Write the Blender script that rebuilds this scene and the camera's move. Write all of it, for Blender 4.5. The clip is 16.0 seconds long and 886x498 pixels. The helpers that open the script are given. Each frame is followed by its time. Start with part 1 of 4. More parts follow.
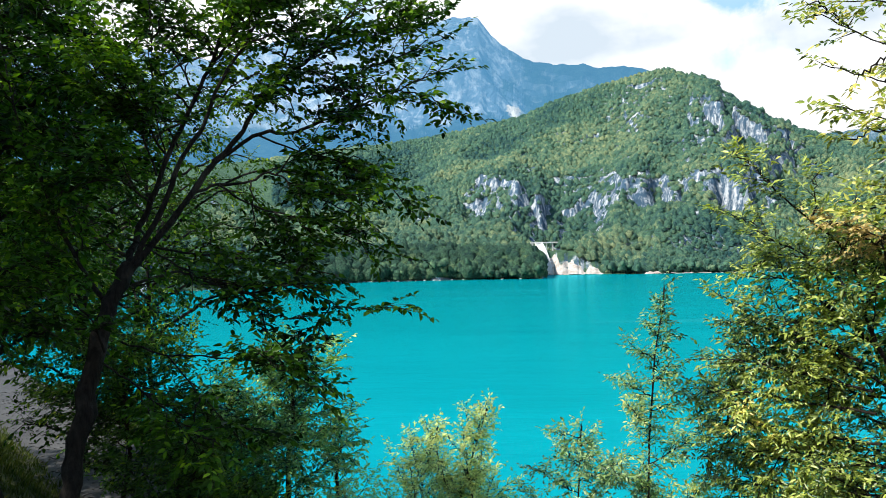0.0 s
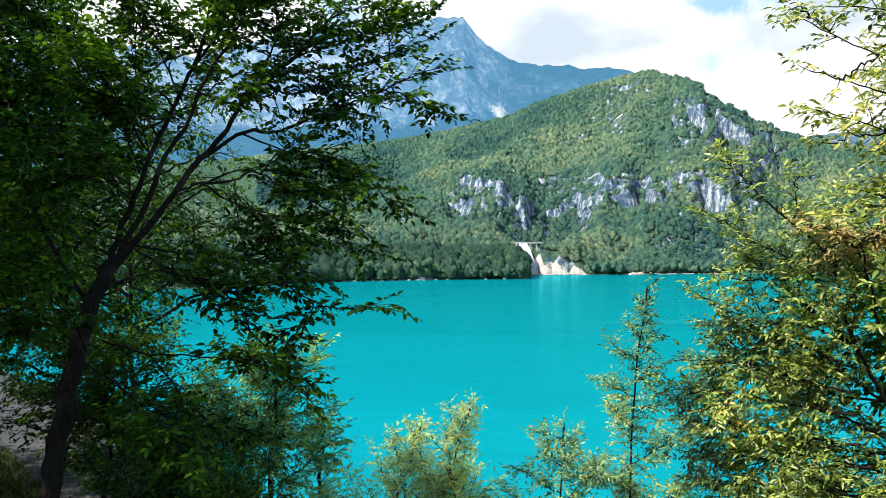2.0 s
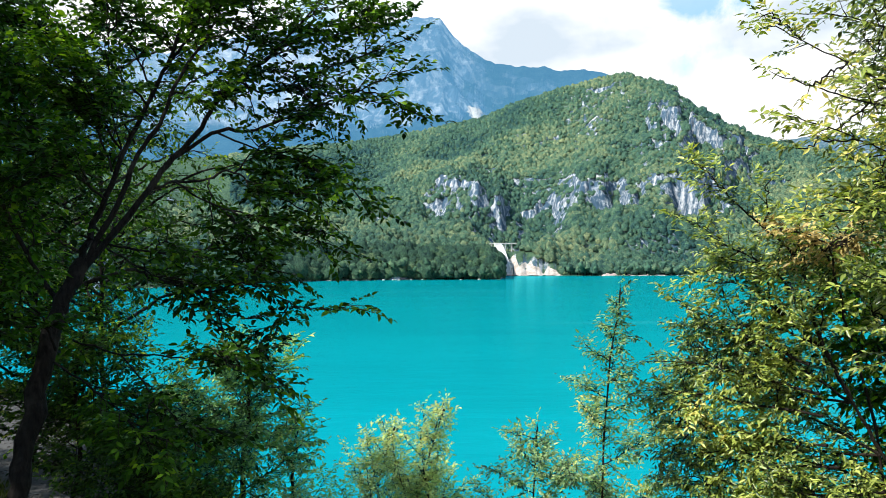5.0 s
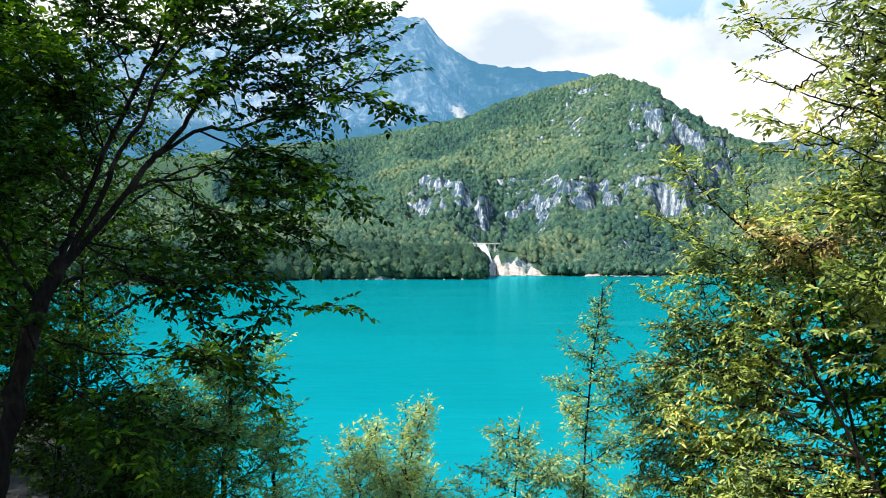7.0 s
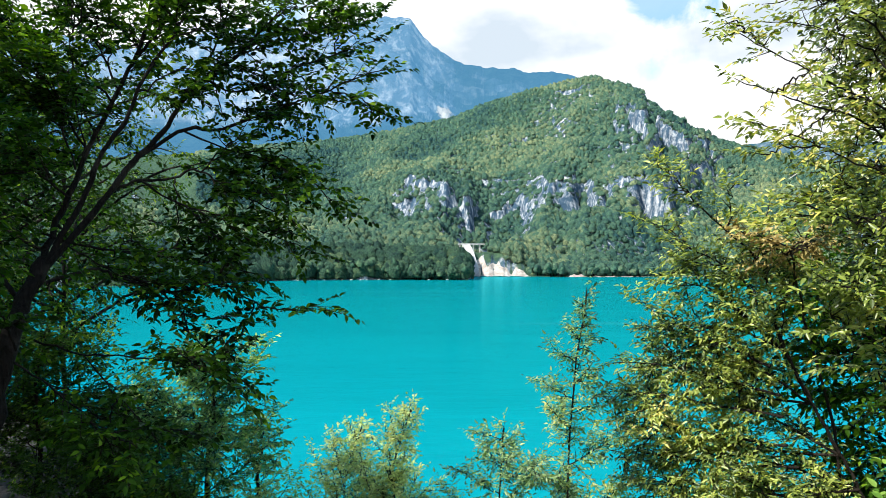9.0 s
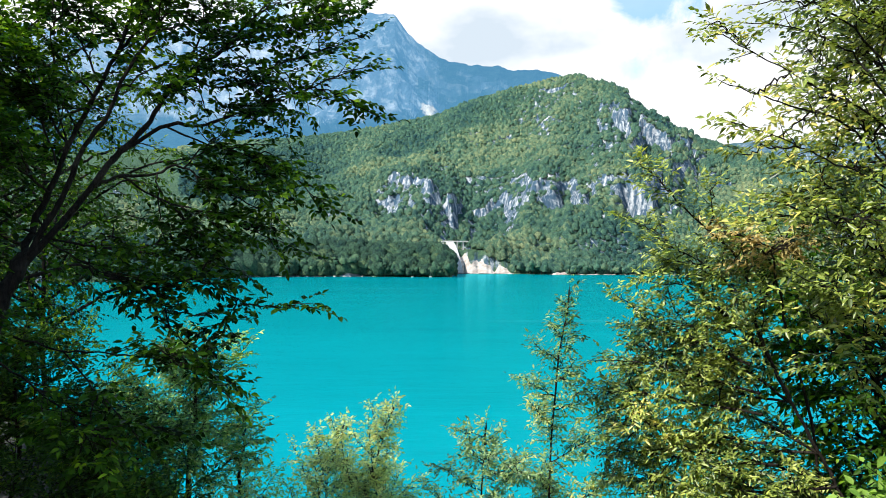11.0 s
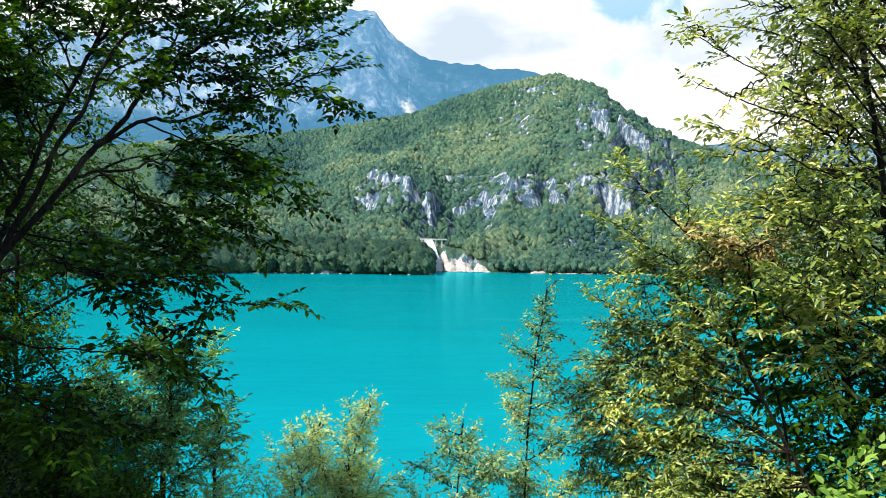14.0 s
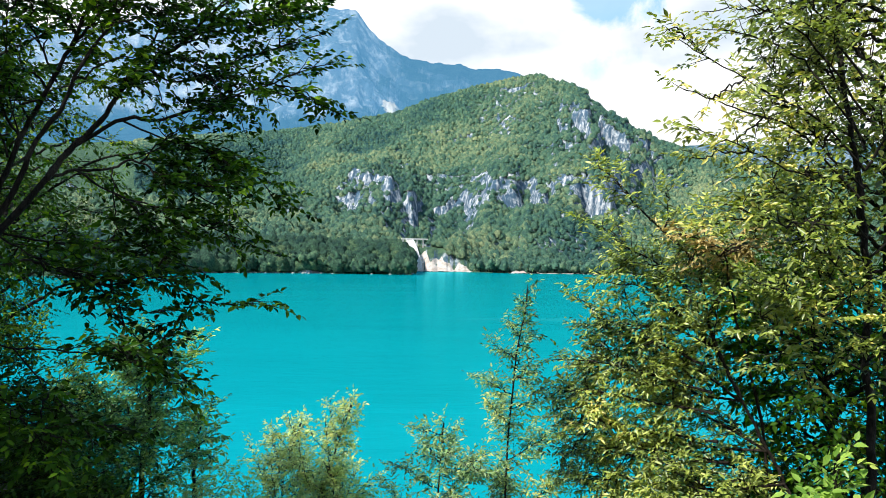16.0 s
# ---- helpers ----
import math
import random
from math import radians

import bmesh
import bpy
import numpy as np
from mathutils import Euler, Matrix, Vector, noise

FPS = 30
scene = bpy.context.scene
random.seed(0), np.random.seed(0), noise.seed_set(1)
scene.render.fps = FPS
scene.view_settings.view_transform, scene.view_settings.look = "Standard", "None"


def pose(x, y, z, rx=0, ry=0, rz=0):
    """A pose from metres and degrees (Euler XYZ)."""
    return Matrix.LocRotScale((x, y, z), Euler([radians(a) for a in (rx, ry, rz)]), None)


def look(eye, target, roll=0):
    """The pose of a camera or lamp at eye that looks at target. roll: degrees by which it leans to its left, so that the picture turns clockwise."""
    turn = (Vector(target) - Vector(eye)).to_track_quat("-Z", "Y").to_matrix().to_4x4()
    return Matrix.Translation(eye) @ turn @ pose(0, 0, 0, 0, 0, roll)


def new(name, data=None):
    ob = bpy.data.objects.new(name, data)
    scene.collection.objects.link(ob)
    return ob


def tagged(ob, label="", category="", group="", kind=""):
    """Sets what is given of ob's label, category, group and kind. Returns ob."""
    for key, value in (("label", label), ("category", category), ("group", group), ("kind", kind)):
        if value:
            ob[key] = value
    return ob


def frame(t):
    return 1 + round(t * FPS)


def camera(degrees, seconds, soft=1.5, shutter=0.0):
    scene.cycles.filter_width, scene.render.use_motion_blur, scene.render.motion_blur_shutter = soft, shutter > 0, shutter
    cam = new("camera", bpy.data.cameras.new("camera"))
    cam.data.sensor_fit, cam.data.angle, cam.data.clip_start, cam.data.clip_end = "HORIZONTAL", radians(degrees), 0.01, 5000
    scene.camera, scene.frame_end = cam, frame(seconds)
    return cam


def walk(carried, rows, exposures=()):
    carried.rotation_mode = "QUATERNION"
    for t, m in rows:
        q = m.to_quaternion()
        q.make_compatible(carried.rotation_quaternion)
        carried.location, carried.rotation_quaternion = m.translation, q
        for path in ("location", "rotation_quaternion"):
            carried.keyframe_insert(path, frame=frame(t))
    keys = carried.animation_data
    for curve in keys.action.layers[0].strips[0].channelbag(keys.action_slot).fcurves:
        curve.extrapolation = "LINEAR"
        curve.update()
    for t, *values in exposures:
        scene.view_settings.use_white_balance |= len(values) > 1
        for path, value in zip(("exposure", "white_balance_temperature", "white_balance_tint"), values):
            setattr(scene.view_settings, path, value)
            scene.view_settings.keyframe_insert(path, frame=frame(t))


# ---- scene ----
# ---- camera and its walk ----
EYE = Vector((0.0, -0.03, 15.035))      # standing on the bank, 15 m above the lake
cam = camera(56.02, 16.0, soft=0.5)


def turned(t, yaw, pitch, roll):
    """Yaw to the right of +y, pitch up, roll, in degrees; the eye drifts back and up a little."""
    eye = EYE + Vector((0.006, -0.036, 0.024)) * (t / 16 - 0.5)
    a, b = radians(yaw), radians(pitch)
    return look(eye, eye + Vector((math.sin(a) * math.cos(b), math.cos(a) * math.cos(b), math.sin(b))), roll)


TURNS = (
    (0.0, -4.48, 0.75, -1.12),
    (0.5, -4.22, 0.73, -1.08),
    (1.0, -3.97, 0.71, -0.97),
    (1.5, -3.69, 0.71, -0.85),
    (2.0, -3.40, 0.71, -0.77),
    (2.5, -3.10, 0.71, -0.69),
    (3.0, -2.80, 0.70, -0.62),
    (3.5, -2.51, 0.69, -0.55),
    (4.0, -2.23, 0.70, -0.51),
    (6.5, -0.84, 0.69, -0.17),
    (7.0, -0.54, 0.68, -0.09),
    (7.5, -0.26, 0.69, -0.04),
    (8.0, 0.00, 0.71, 0.00),
    (8.5, 0.26, 0.70, 0.01),
    (9.0, 0.50, 0.71, -0.01),
    (11.5, 1.87, 0.46, 0.44),
    (12.0, 2.07, 0.42, 0.61),
    (12.5, 2.29, 0.41, 0.70),
    (13.0, 2.52, 0.40, 0.68),
    (13.5, 2.79, 0.39, 0.73),
    (14.0, 3.11, 0.39, 0.79),
    (14.5, 3.44, 0.38, 0.87),
    (15.0, 3.77, 0.39, 0.87),
    (15.5, 4.10, 0.39, 0.88),
    (16.0, 4.40, 0.39, 0.88),
)
walk(cam, [(t, turned(t, y, p, r)) for t, y, p, r in TURNS], exposures=[(0.0, 0.54), (16.0, 0.54)])

# ---- light: a high sun from the left, a sky with broken cloud ----
SUN_AZ, SUN_EL = -120.0, 49.0            # degrees: to the left of the view, above the horizon
sun = new("sun", bpy.data.lights.new("sun", "SUN"))
sun.data.energy, sun.data.angle, sun.data.color = 5.0, radians(0.53), (1.0, 0.965, 0.90)
_a, _e = radians(SUN_AZ), radians(SUN_EL)
SUN_FROM = Vector((math.sin(_a) * math.cos(_e), math.cos(_a) * math.cos(_e), math.sin(_e)))
sun.matrix_world = look(SUN_FROM * 50, (0, 0, 0))


class Net:
    """A short way to write node trees."""

    def __init__(self, tree):
        self.tree = tree
        tree.nodes.clear()

    def n(self, kind, ins=None, operation="", use_clamp=False, blend_type=""):
        node = self.tree.nodes.new(kind)
        if operation:
            node.operation = operation
        if use_clamp:
            node.use_clamp = True
        if blend_type:
            node.blend_type = blend_type
        for key, value in (ins or {}).items():
            if isinstance(value, bpy.types.NodeSocket):
                self.tree.links.new(value, node.inputs[key])
            else:
                node.inputs[key].default_value = value
        return node

    def math(self, op, a, b=0.0, clamp=False):
        return self.n("ShaderNodeMath", {0: a, 1: b}, operation=op, use_clamp=clamp).outputs[0]

    def ramp(self, fac, *stops):
        node = self.n("ShaderNodeValToRGB", {"Fac": fac})
        el = node.color_ramp.elements
        while len(el) < len(stops):
            el.new(0.5)
        for e, (pos, col) in zip(el, stops):
            e.position = pos
            e.color = (*col, 1) if isinstance(col, tuple) else (col, col, col, 1)
        return node.outputs["Color"]

    def mix(self, fac, a, b, kind="MIX"):
        return self.n("ShaderNodeMixRGB", {"Fac": fac, "Color1": a, "Color2": b}, blend_type=kind).outputs[0]

    def noise(self, vec, scale, detail=4.0, rough=0.55, distort=0.0):
        return self.n("ShaderNodeTexNoise", {"Vector": vec, "Scale": scale, "Detail": detail, "Roughness": rough, "Distortion": distort}).outputs["Fac"]


world = bpy.data.worlds.new("sky")
scene.world = world
world.use_nodes = True
w = Net(world.node_tree)
sky = w.n("ShaderNodeTexSky")
sky.sky_type, sky.sun_disc, sky.sun_elevation, sky.sun_rotation = "NISHITA", False, radians(SUN_EL), radians(SUN_AZ)
sky.air_density, sky.dust_density, sky.ozone_density = 1.0, 0.6, 1.0
gen = w.n("ShaderNodeTexCoord").outputs["Generated"]
flat = w.n("ShaderNodeMapping", {"Vector": gen, "Scale": (1.0, 1.0, 2.2), "Location": (0.31, 0.0, 0.12)}).outputs[0]
big = w.noise(flat, 3.1, 7.0, 0.56, 0.25)
high = w.n("ShaderNodeSeparateXYZ", {0: gen}).outputs[2]
cover = w.math("MULTIPLY", w.ramp(big, (0.28, 0.0), (0.40, 1.0)), w.ramp(high, (0.30, 1.0), (0.44, 0.08)))
shade = w.noise(w.n("ShaderNodeMapping", {"Vector": gen, "Scale": (1.0, 1.0, 2.0), "Location": (5.2, 1.0, 0.4)}).outputs[0], 4.2, 5.0, 0.5)


def sky_spot(d, wide, tall, edge):
    """1 within an uneven patch of sky round a direction, 0 outside it."""
    k = (1 / wide, 1 / wide, 1 / tall)
    off = w.n("ShaderNodeMapping", {"Vector": gen, "Location": tuple(-a * b for a, b in zip(d, k)), "Scale": k}).outputs[0]
    far = w.n("ShaderNodeVectorMath", {0: off}, operation="LENGTH").outputs["Value"]
    return w.ramp(w.math("ADD", w.math("MULTIPLY", far, 0.5), w.math("MULTIPLY", w.math("SUBTRACT", w.noise(gen, 11.0, 6.0, 0.6, 0.4), 0.5), 1.9)), (0.5 - edge, 1.0), (0.5 + edge, 0.0))


SKY_A, SKY_B, SKY_C = (Vector(p) - EYE for p in [(274.21, 984.43, 326.84), (259.86, 985.80, 239.79), (76.94, 997.04, 273.89)])
cover = w.math("MULTIPLY", cover, w.math("SUBTRACT", 1.0, w.math("MULTIPLY", sky_spot(SKY_A.normalized(), 0.050, 0.024, 0.16), 0.75)))
cover = w.math("MULTIPLY", cover, w.math("SUBTRACT", 1.0, w.math("MULTIPLY", sky_spot(SKY_B.normalized(), 0.030, 0.022, 0.3), 0.5)))
shade = w.math("SUBTRACT", shade, w.math("MULTIPLY", sky_spot(SKY_C.normalized(), 0.15, 0.07, 0.45), 0.07))
cloud = w.ramp(shade, (0.34, (6.0, 6.9, 7.8)), (0.50, (10.2, 10.2, 10.2)))
w.n("ShaderNodeOutputWorld", {"Surface": w.n("ShaderNodeBackground", {"Color": w.mix(cover, w.mix(1.0, sky.outputs[0], (1.10, 1.75, 1.85, 1), "MULTIPLY"), cloud), "Strength": 0.085}).outputs[0]})


# ---- materials ----
def material(name):
    m = bpy.data.materials.new(name)
    m.use_nodes = True
    return m, Net(m.node_tree)


def finish(net, surface):
    net.n("ShaderNodeOutputMaterial", {"Surface": surface})


def bumped(net, height, strength, distance):
    return net.n("ShaderNodeBump", {"Height": height, "Strength": strength, "Distance": distance}).outputs[0]


def obj_coord(net):
    return net.n("ShaderNodeTexCoord").outputs["Object"]


def leaf_material(name, dark, light, yellow, share, through_col, gloss=0.35):
    """Leaves: green of varying depth, some turned yellow, light shining through the blade."""
    m, k = material(name)
    geo = k.n("ShaderNodeNewGeometry")
    obj = k.n("ShaderNodeObjectInfo")
    rnd = k.math("FRACT", k.math("ADD", geo.outputs["Random Per Island"], obj.outputs["Random"]))
    spot = k.noise(obj_coord(k), 1.3, 3.0)
    fac = k.math("ADD", k.math("MULTIPLY", rnd, 0.62), k.math("MULTIPLY", k.math("SUBTRACT", spot, 0.46), 1.5))
    col = k.ramp(fac, (0.0, dark), (max(0.02, 0.86 - share), light), (min(0.98, 1.04 - share), yellow))
    grain = k.noise(obj_coord(k), 160.0, 2.0)
    col = k.mix(0.35, col, k.ramp(grain, (0.3, (0.55, 0.55, 0.5)), (0.7, (1.15, 1.15, 1.1))), "MULTIPLY")
    bs = k.n("ShaderNodeBsdfPrincipled", {"Base Color": col, "Roughness": 0.36, "Specular IOR Level": gloss})
    tr = k.n("ShaderNodeBsdfTranslucent", {"Color": k.mix(1.0, col, through_col, "MULTIPLY")})
    finish(k, k.n("ShaderNodeMixShader", {0: 0.32, 1: bs.outputs[0], 2: tr.outputs[0]}).outputs[0])
    return m


def bark_material(name, a, b, lichen):
    m, k = material(name)
    v = k.n("ShaderNodeMapping", {"Vector": obj_coord(k), "Scale": (1.0, 1.0, 0.28)}).outputs[0]
    fur = k.noise(v, 46.0, 6.0, 0.65)
    big = k.noise(obj_coord(k), 5.0, 4.0)
    col = k.mix(k.ramp(big, (0.52, 0.0), (0.66, 1.0)), k.ramp(fur, (0.3, a), (0.7, b)), (*lichen, 1))
    bs = k.n("ShaderNodeBsdfPrincipled", {"Base Color": col, "Roughness": 0.9, "Specular IOR Level": 0.15, "Normal": bumped(k, fur, 1.0, 0.03)})
    finish(k, bs.outputs[0])
    return m


def forest_material(name, dark, mid, light):
    m, k = material(name)
    rnd = k.n("ShaderNodeNewGeometry").outputs["Random Per Island"]
    co = obj_coord(k)
    spot = k.noise(co, 0.008, 4.0)
    wide = k.noise(co, 0.0034, 3.0)
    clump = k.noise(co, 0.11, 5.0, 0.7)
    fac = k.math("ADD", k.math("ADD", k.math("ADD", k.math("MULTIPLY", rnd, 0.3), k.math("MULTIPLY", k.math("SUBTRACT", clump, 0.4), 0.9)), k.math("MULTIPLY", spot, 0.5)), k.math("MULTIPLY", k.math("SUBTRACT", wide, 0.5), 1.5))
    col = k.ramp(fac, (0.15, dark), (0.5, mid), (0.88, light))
    # Shaded leaf gaps and lit tufts painted in by fine noise.
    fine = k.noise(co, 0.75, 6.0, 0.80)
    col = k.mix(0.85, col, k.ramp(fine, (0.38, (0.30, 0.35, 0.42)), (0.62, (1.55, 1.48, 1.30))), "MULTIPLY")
    bs = k.n("ShaderNodeBsdfPrincipled", {"Base Color": col, "Roughness": 0.8, "Specular IOR Level": 0.15, "Normal": bumped(k, fine, 1.0, 2.6)})
    finish(k, bs.outputs[0])
    return m


def slope_material(name, soil_a, soil_b, rock_a, rock_b, lo=0.62, hi=0.76, size=1.0, haze_glow=0.0):
    """Undergrowth on gentle ground, pale limestone with dark streaks, coloured as blue shade, where it is steep."""
    m, k = material(name)
    co = obj_coord(k)
    up = k.n("ShaderNodeSeparateXYZ", {0: k.n("ShaderNodeNewGeometry").outputs["True Normal"]}).outputs[2]
    patch = k.noise(co, 0.035 / size, 6.0, 0.62)
    level = k.math("ADD", up, k.math("MULTIPLY", k.math("SUBTRACT", patch, 0.5), 0.55))
    if haze_glow > 0.4:     # bare rock to the west, woods to the east
        level = k.math("ADD", level, k.math("ADD", -0.46, k.math("MULTIPLY", 0.60, k.n("ShaderNodeMapRange", {0: k.n("ShaderNodeSeparateXYZ", {0: co}).outputs[0], 1: -420.0, 2: 160.0, 3: 0.0, 4: 1.0}).outputs[0])))
        level = k.math("ADD", level, k.n("ShaderNodeMapRange", {0: k.n("ShaderNodeSeparateXYZ", {0: co}).outputs[2], 1: 500.0, 2: 690.0, 3: 1.0, 4: 0.0}).outputs[0])
    steep = k.ramp(level, (lo, 1.0), (hi, 0.0))
    streak = k.noise(k.n("ShaderNodeMapping", {"Vector": co, "Scale": (1.0, 1.0, 0.16)}).outputs[0], 0.16 / size, 8.0, 0.68)
    crag = k.noise(co, 0.12 / size, 8.0, 0.7, 0.6)
    rock = k.ramp(k.math("ADD", k.math("MULTIPLY", streak, 0.6), k.math("MULTIPLY", crag, 0.4)), (0.48, rock_a), (0.62, rock_b))
    soil = k.ramp(k.noise(co, 0.3 / size, 7.0, 0.7), (0.35, soil_a), (0.65, soil_b))
    col = k.mix(steep, soil, rock)
    bs = k.n("ShaderNodeBsdfPrincipled", {"Base Color": col, "Roughness": 0.92, "Specular IOR Level": 0.2, "Normal": bumped(k, crag, 1.0, 5.0 * size)})
    out = bs.outputs[0]
    if haze_glow > 0.4:     # one pale scree under the crags, sunlight painted pale on bare west walls
        away = k.n("ShaderNodeMapping", {"Vector": co, "Location": (-0.93 * 0.8, -43.6 * 0.8, -10.1 * 0.8), "Scale": (0.0116, 0.00909, 0.01144)}).outputs[0]
        far = k.n("ShaderNodeVectorMath", {0: away}, operation="LENGTH").outputs["Value"]
        spot = k.ramp(k.math("ADD", far, k.math("MULTIPLY", k.math("SUBTRACT", k.noise(co, 0.03, 4.0), 0.5), 0.9)), (0.55, 1.0), (0.75, 0.0))
        axes = k.n("ShaderNodeSeparateXYZ", {0: co}).outputs
        west = k.n("ShaderNodeMapRange", {0: axes[0], 1: -620.0, 2: -400.0, 3: 1.0, 4: 0.0}).outputs[0]
        high = k.n("ShaderNodeMapRange", {0: axes[2], 1: 560.0, 2: 680.0, 3: 0.0, 4: 1.0}).outputs[0]
        lit_wall = k.math("MULTIPLY", k.math("MULTIPLY", west, high), k.ramp(k.noise(co, 0.0075, 6.0, 0.66), (0.42, 0.0), (0.64, 0.75)))
        bare = k.mix(lit_wall, col, (0.84, 0.82, 0.80, 1))
        k.tree.links.new(k.mix(spot, bare, (0.85, 0.80, 0.72, 1)), bs.inputs["Base Color"])
    if haze_glow:     # haze over a backdrop kilometres away, put in as a blue surface glow
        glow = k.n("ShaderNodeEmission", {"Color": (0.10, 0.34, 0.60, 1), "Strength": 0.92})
        clear = k.math("SUBTRACT", haze_glow, k.math("MULTIPLY", k.math("MAXIMUM", spot, k.math("MULTIPLY", lit_wall, 0.45)), 0.30)) if haze_glow > 0.4 else haze_glow
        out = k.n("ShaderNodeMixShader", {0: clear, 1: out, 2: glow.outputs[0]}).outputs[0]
    finish(k, out)
    return m


# Shade is put into the darker leaf colours, sunlight into the brighter ones.
LEAF_SHADE = leaf_material("leaf_shade_dark", (0.004, 0.014, 0.003), (0.052, 0.130, 0.010), (0.22, 0.36, 0.022), 0.27, (1.5, 1.7, 0.4, 1), 0.06)
# The near-black end stands for shadow gaps inside the boughs.
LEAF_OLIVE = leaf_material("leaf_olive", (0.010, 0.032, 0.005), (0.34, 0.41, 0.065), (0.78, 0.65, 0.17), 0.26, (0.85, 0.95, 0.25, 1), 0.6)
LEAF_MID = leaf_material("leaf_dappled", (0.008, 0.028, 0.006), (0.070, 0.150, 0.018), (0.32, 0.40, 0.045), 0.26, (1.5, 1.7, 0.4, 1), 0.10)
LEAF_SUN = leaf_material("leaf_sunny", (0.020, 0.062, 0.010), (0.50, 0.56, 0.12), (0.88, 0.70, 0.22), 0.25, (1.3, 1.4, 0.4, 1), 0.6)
LEAF_YELLOW = leaf_material("leaf_yellow", (0.22, 0.34, 0.08), (0.74, 0.78, 0.28), (0.86, 0.68, 0.20), 0.24, (1.2, 1.2, 0.5, 1), 0.6)
LEAF_FRESH = leaf_material("leaf_fresh", (0.020, 0.080, 0.032), (0.28, 0.48, 0.15), (0.62, 0.64, 0.16), 0.28, (1.2, 1.4, 0.5, 1), 0.3)
LEAF_LIME = leaf_material("leaf_lime", (0.09, 0.20, 0.03), (0.30, 0.44, 0.075), (0.50, 0.55, 0.12), 0.2, (1.2, 1.4, 0.5, 1), 0.3)
LEAF_TAN = leaf_material("leaf_dry", (0.14, 0.12, 0.04), (0.48, 0.38, 0.14), (0.72, 0.54, 0.22), 0.3, (1.2, 1.0, 0.5, 1), 0.2)
LEAF_COOL = leaf_material("leaf_ash", (0.018, 0.070, 0.035), (0.31, 0.45, 0.17), (0.72, 0.60, 0.18), 0.28, (1.3, 1.5, 0.5, 1), 0.6)
# Deep shade is put into the bark as near-black tones.
BARK = bark_material("bark_shaded", (0.003, 0.0025, 0.002), (0.020, 0.017, 0.014), (0.038, 0.033, 0.028))
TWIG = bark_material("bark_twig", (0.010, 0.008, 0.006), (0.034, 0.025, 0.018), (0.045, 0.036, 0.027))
# Distance haze is put into the crown colours as extra blue.
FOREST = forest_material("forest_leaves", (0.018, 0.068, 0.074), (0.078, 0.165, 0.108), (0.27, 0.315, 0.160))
# Darker copy of the forest colours, for the shaded side of the point.
FOREST_SHADED = forest_material("forest_shaded", (0.016, 0.052, 0.044), (0.055, 0.120, 0.072), (0.20, 0.25, 0.10))
# The cliffs' blue shade is put into the darker rock colour.
SLOPE = slope_material("mountain_side", (0.024, 0.065, 0.045), (0.08, 0.14, 0.07), (0.055, 0.105, 0.16), (0.66, 0.67, 0.68))
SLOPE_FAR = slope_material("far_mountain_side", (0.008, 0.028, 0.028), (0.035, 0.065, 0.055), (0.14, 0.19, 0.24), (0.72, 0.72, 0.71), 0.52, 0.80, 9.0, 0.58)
SLOPE_RIDGE = slope_material("far_ridge_side", (0.012, 0.03, 0.018), (0.05, 0.085, 0.035), (0.13, 0.16, 0.20), (0.56, 0.55, 0.54), haze_glow=0.3)


def scree_material():
    m, k = material("pale_gravel")
    co = obj_coord(k)
    a = k.noise(co, 0.25, 8.0, 0.7)
    col = k.ramp(a, (0.34, (0.27, 0.22, 0.18)), (0.66, (0.58, 0.52, 0.47)))
    finish(k, k.n("ShaderNodeBsdfPrincipled", {"Base Color": col, "Roughness": 0.95, "Normal": bumped(k, a, 0.8, 1.0)}).outputs[0])
    return m


def plain_material(name, a, b, scale, rough=0.8):
    m, k = material(name)
    co = obj_coord(k)
    g = k.noise(co, scale, 7.0, 0.66)
    big = k.noise(co, scale * 0.13, 3.0)
    col = k.ramp(k.math("ADD", k.math("MULTIPLY", g, 0.6), k.math("MULTIPLY", big, 0.4)), (0.36, a), (0.64, b))
    finish(k, k.n("ShaderNodeBsdfPrincipled", {"Base Color": col, "Roughness": rough, "Normal": bumped(k, g, 0.6, 0.3 / scale)}).outputs[0])
    return m


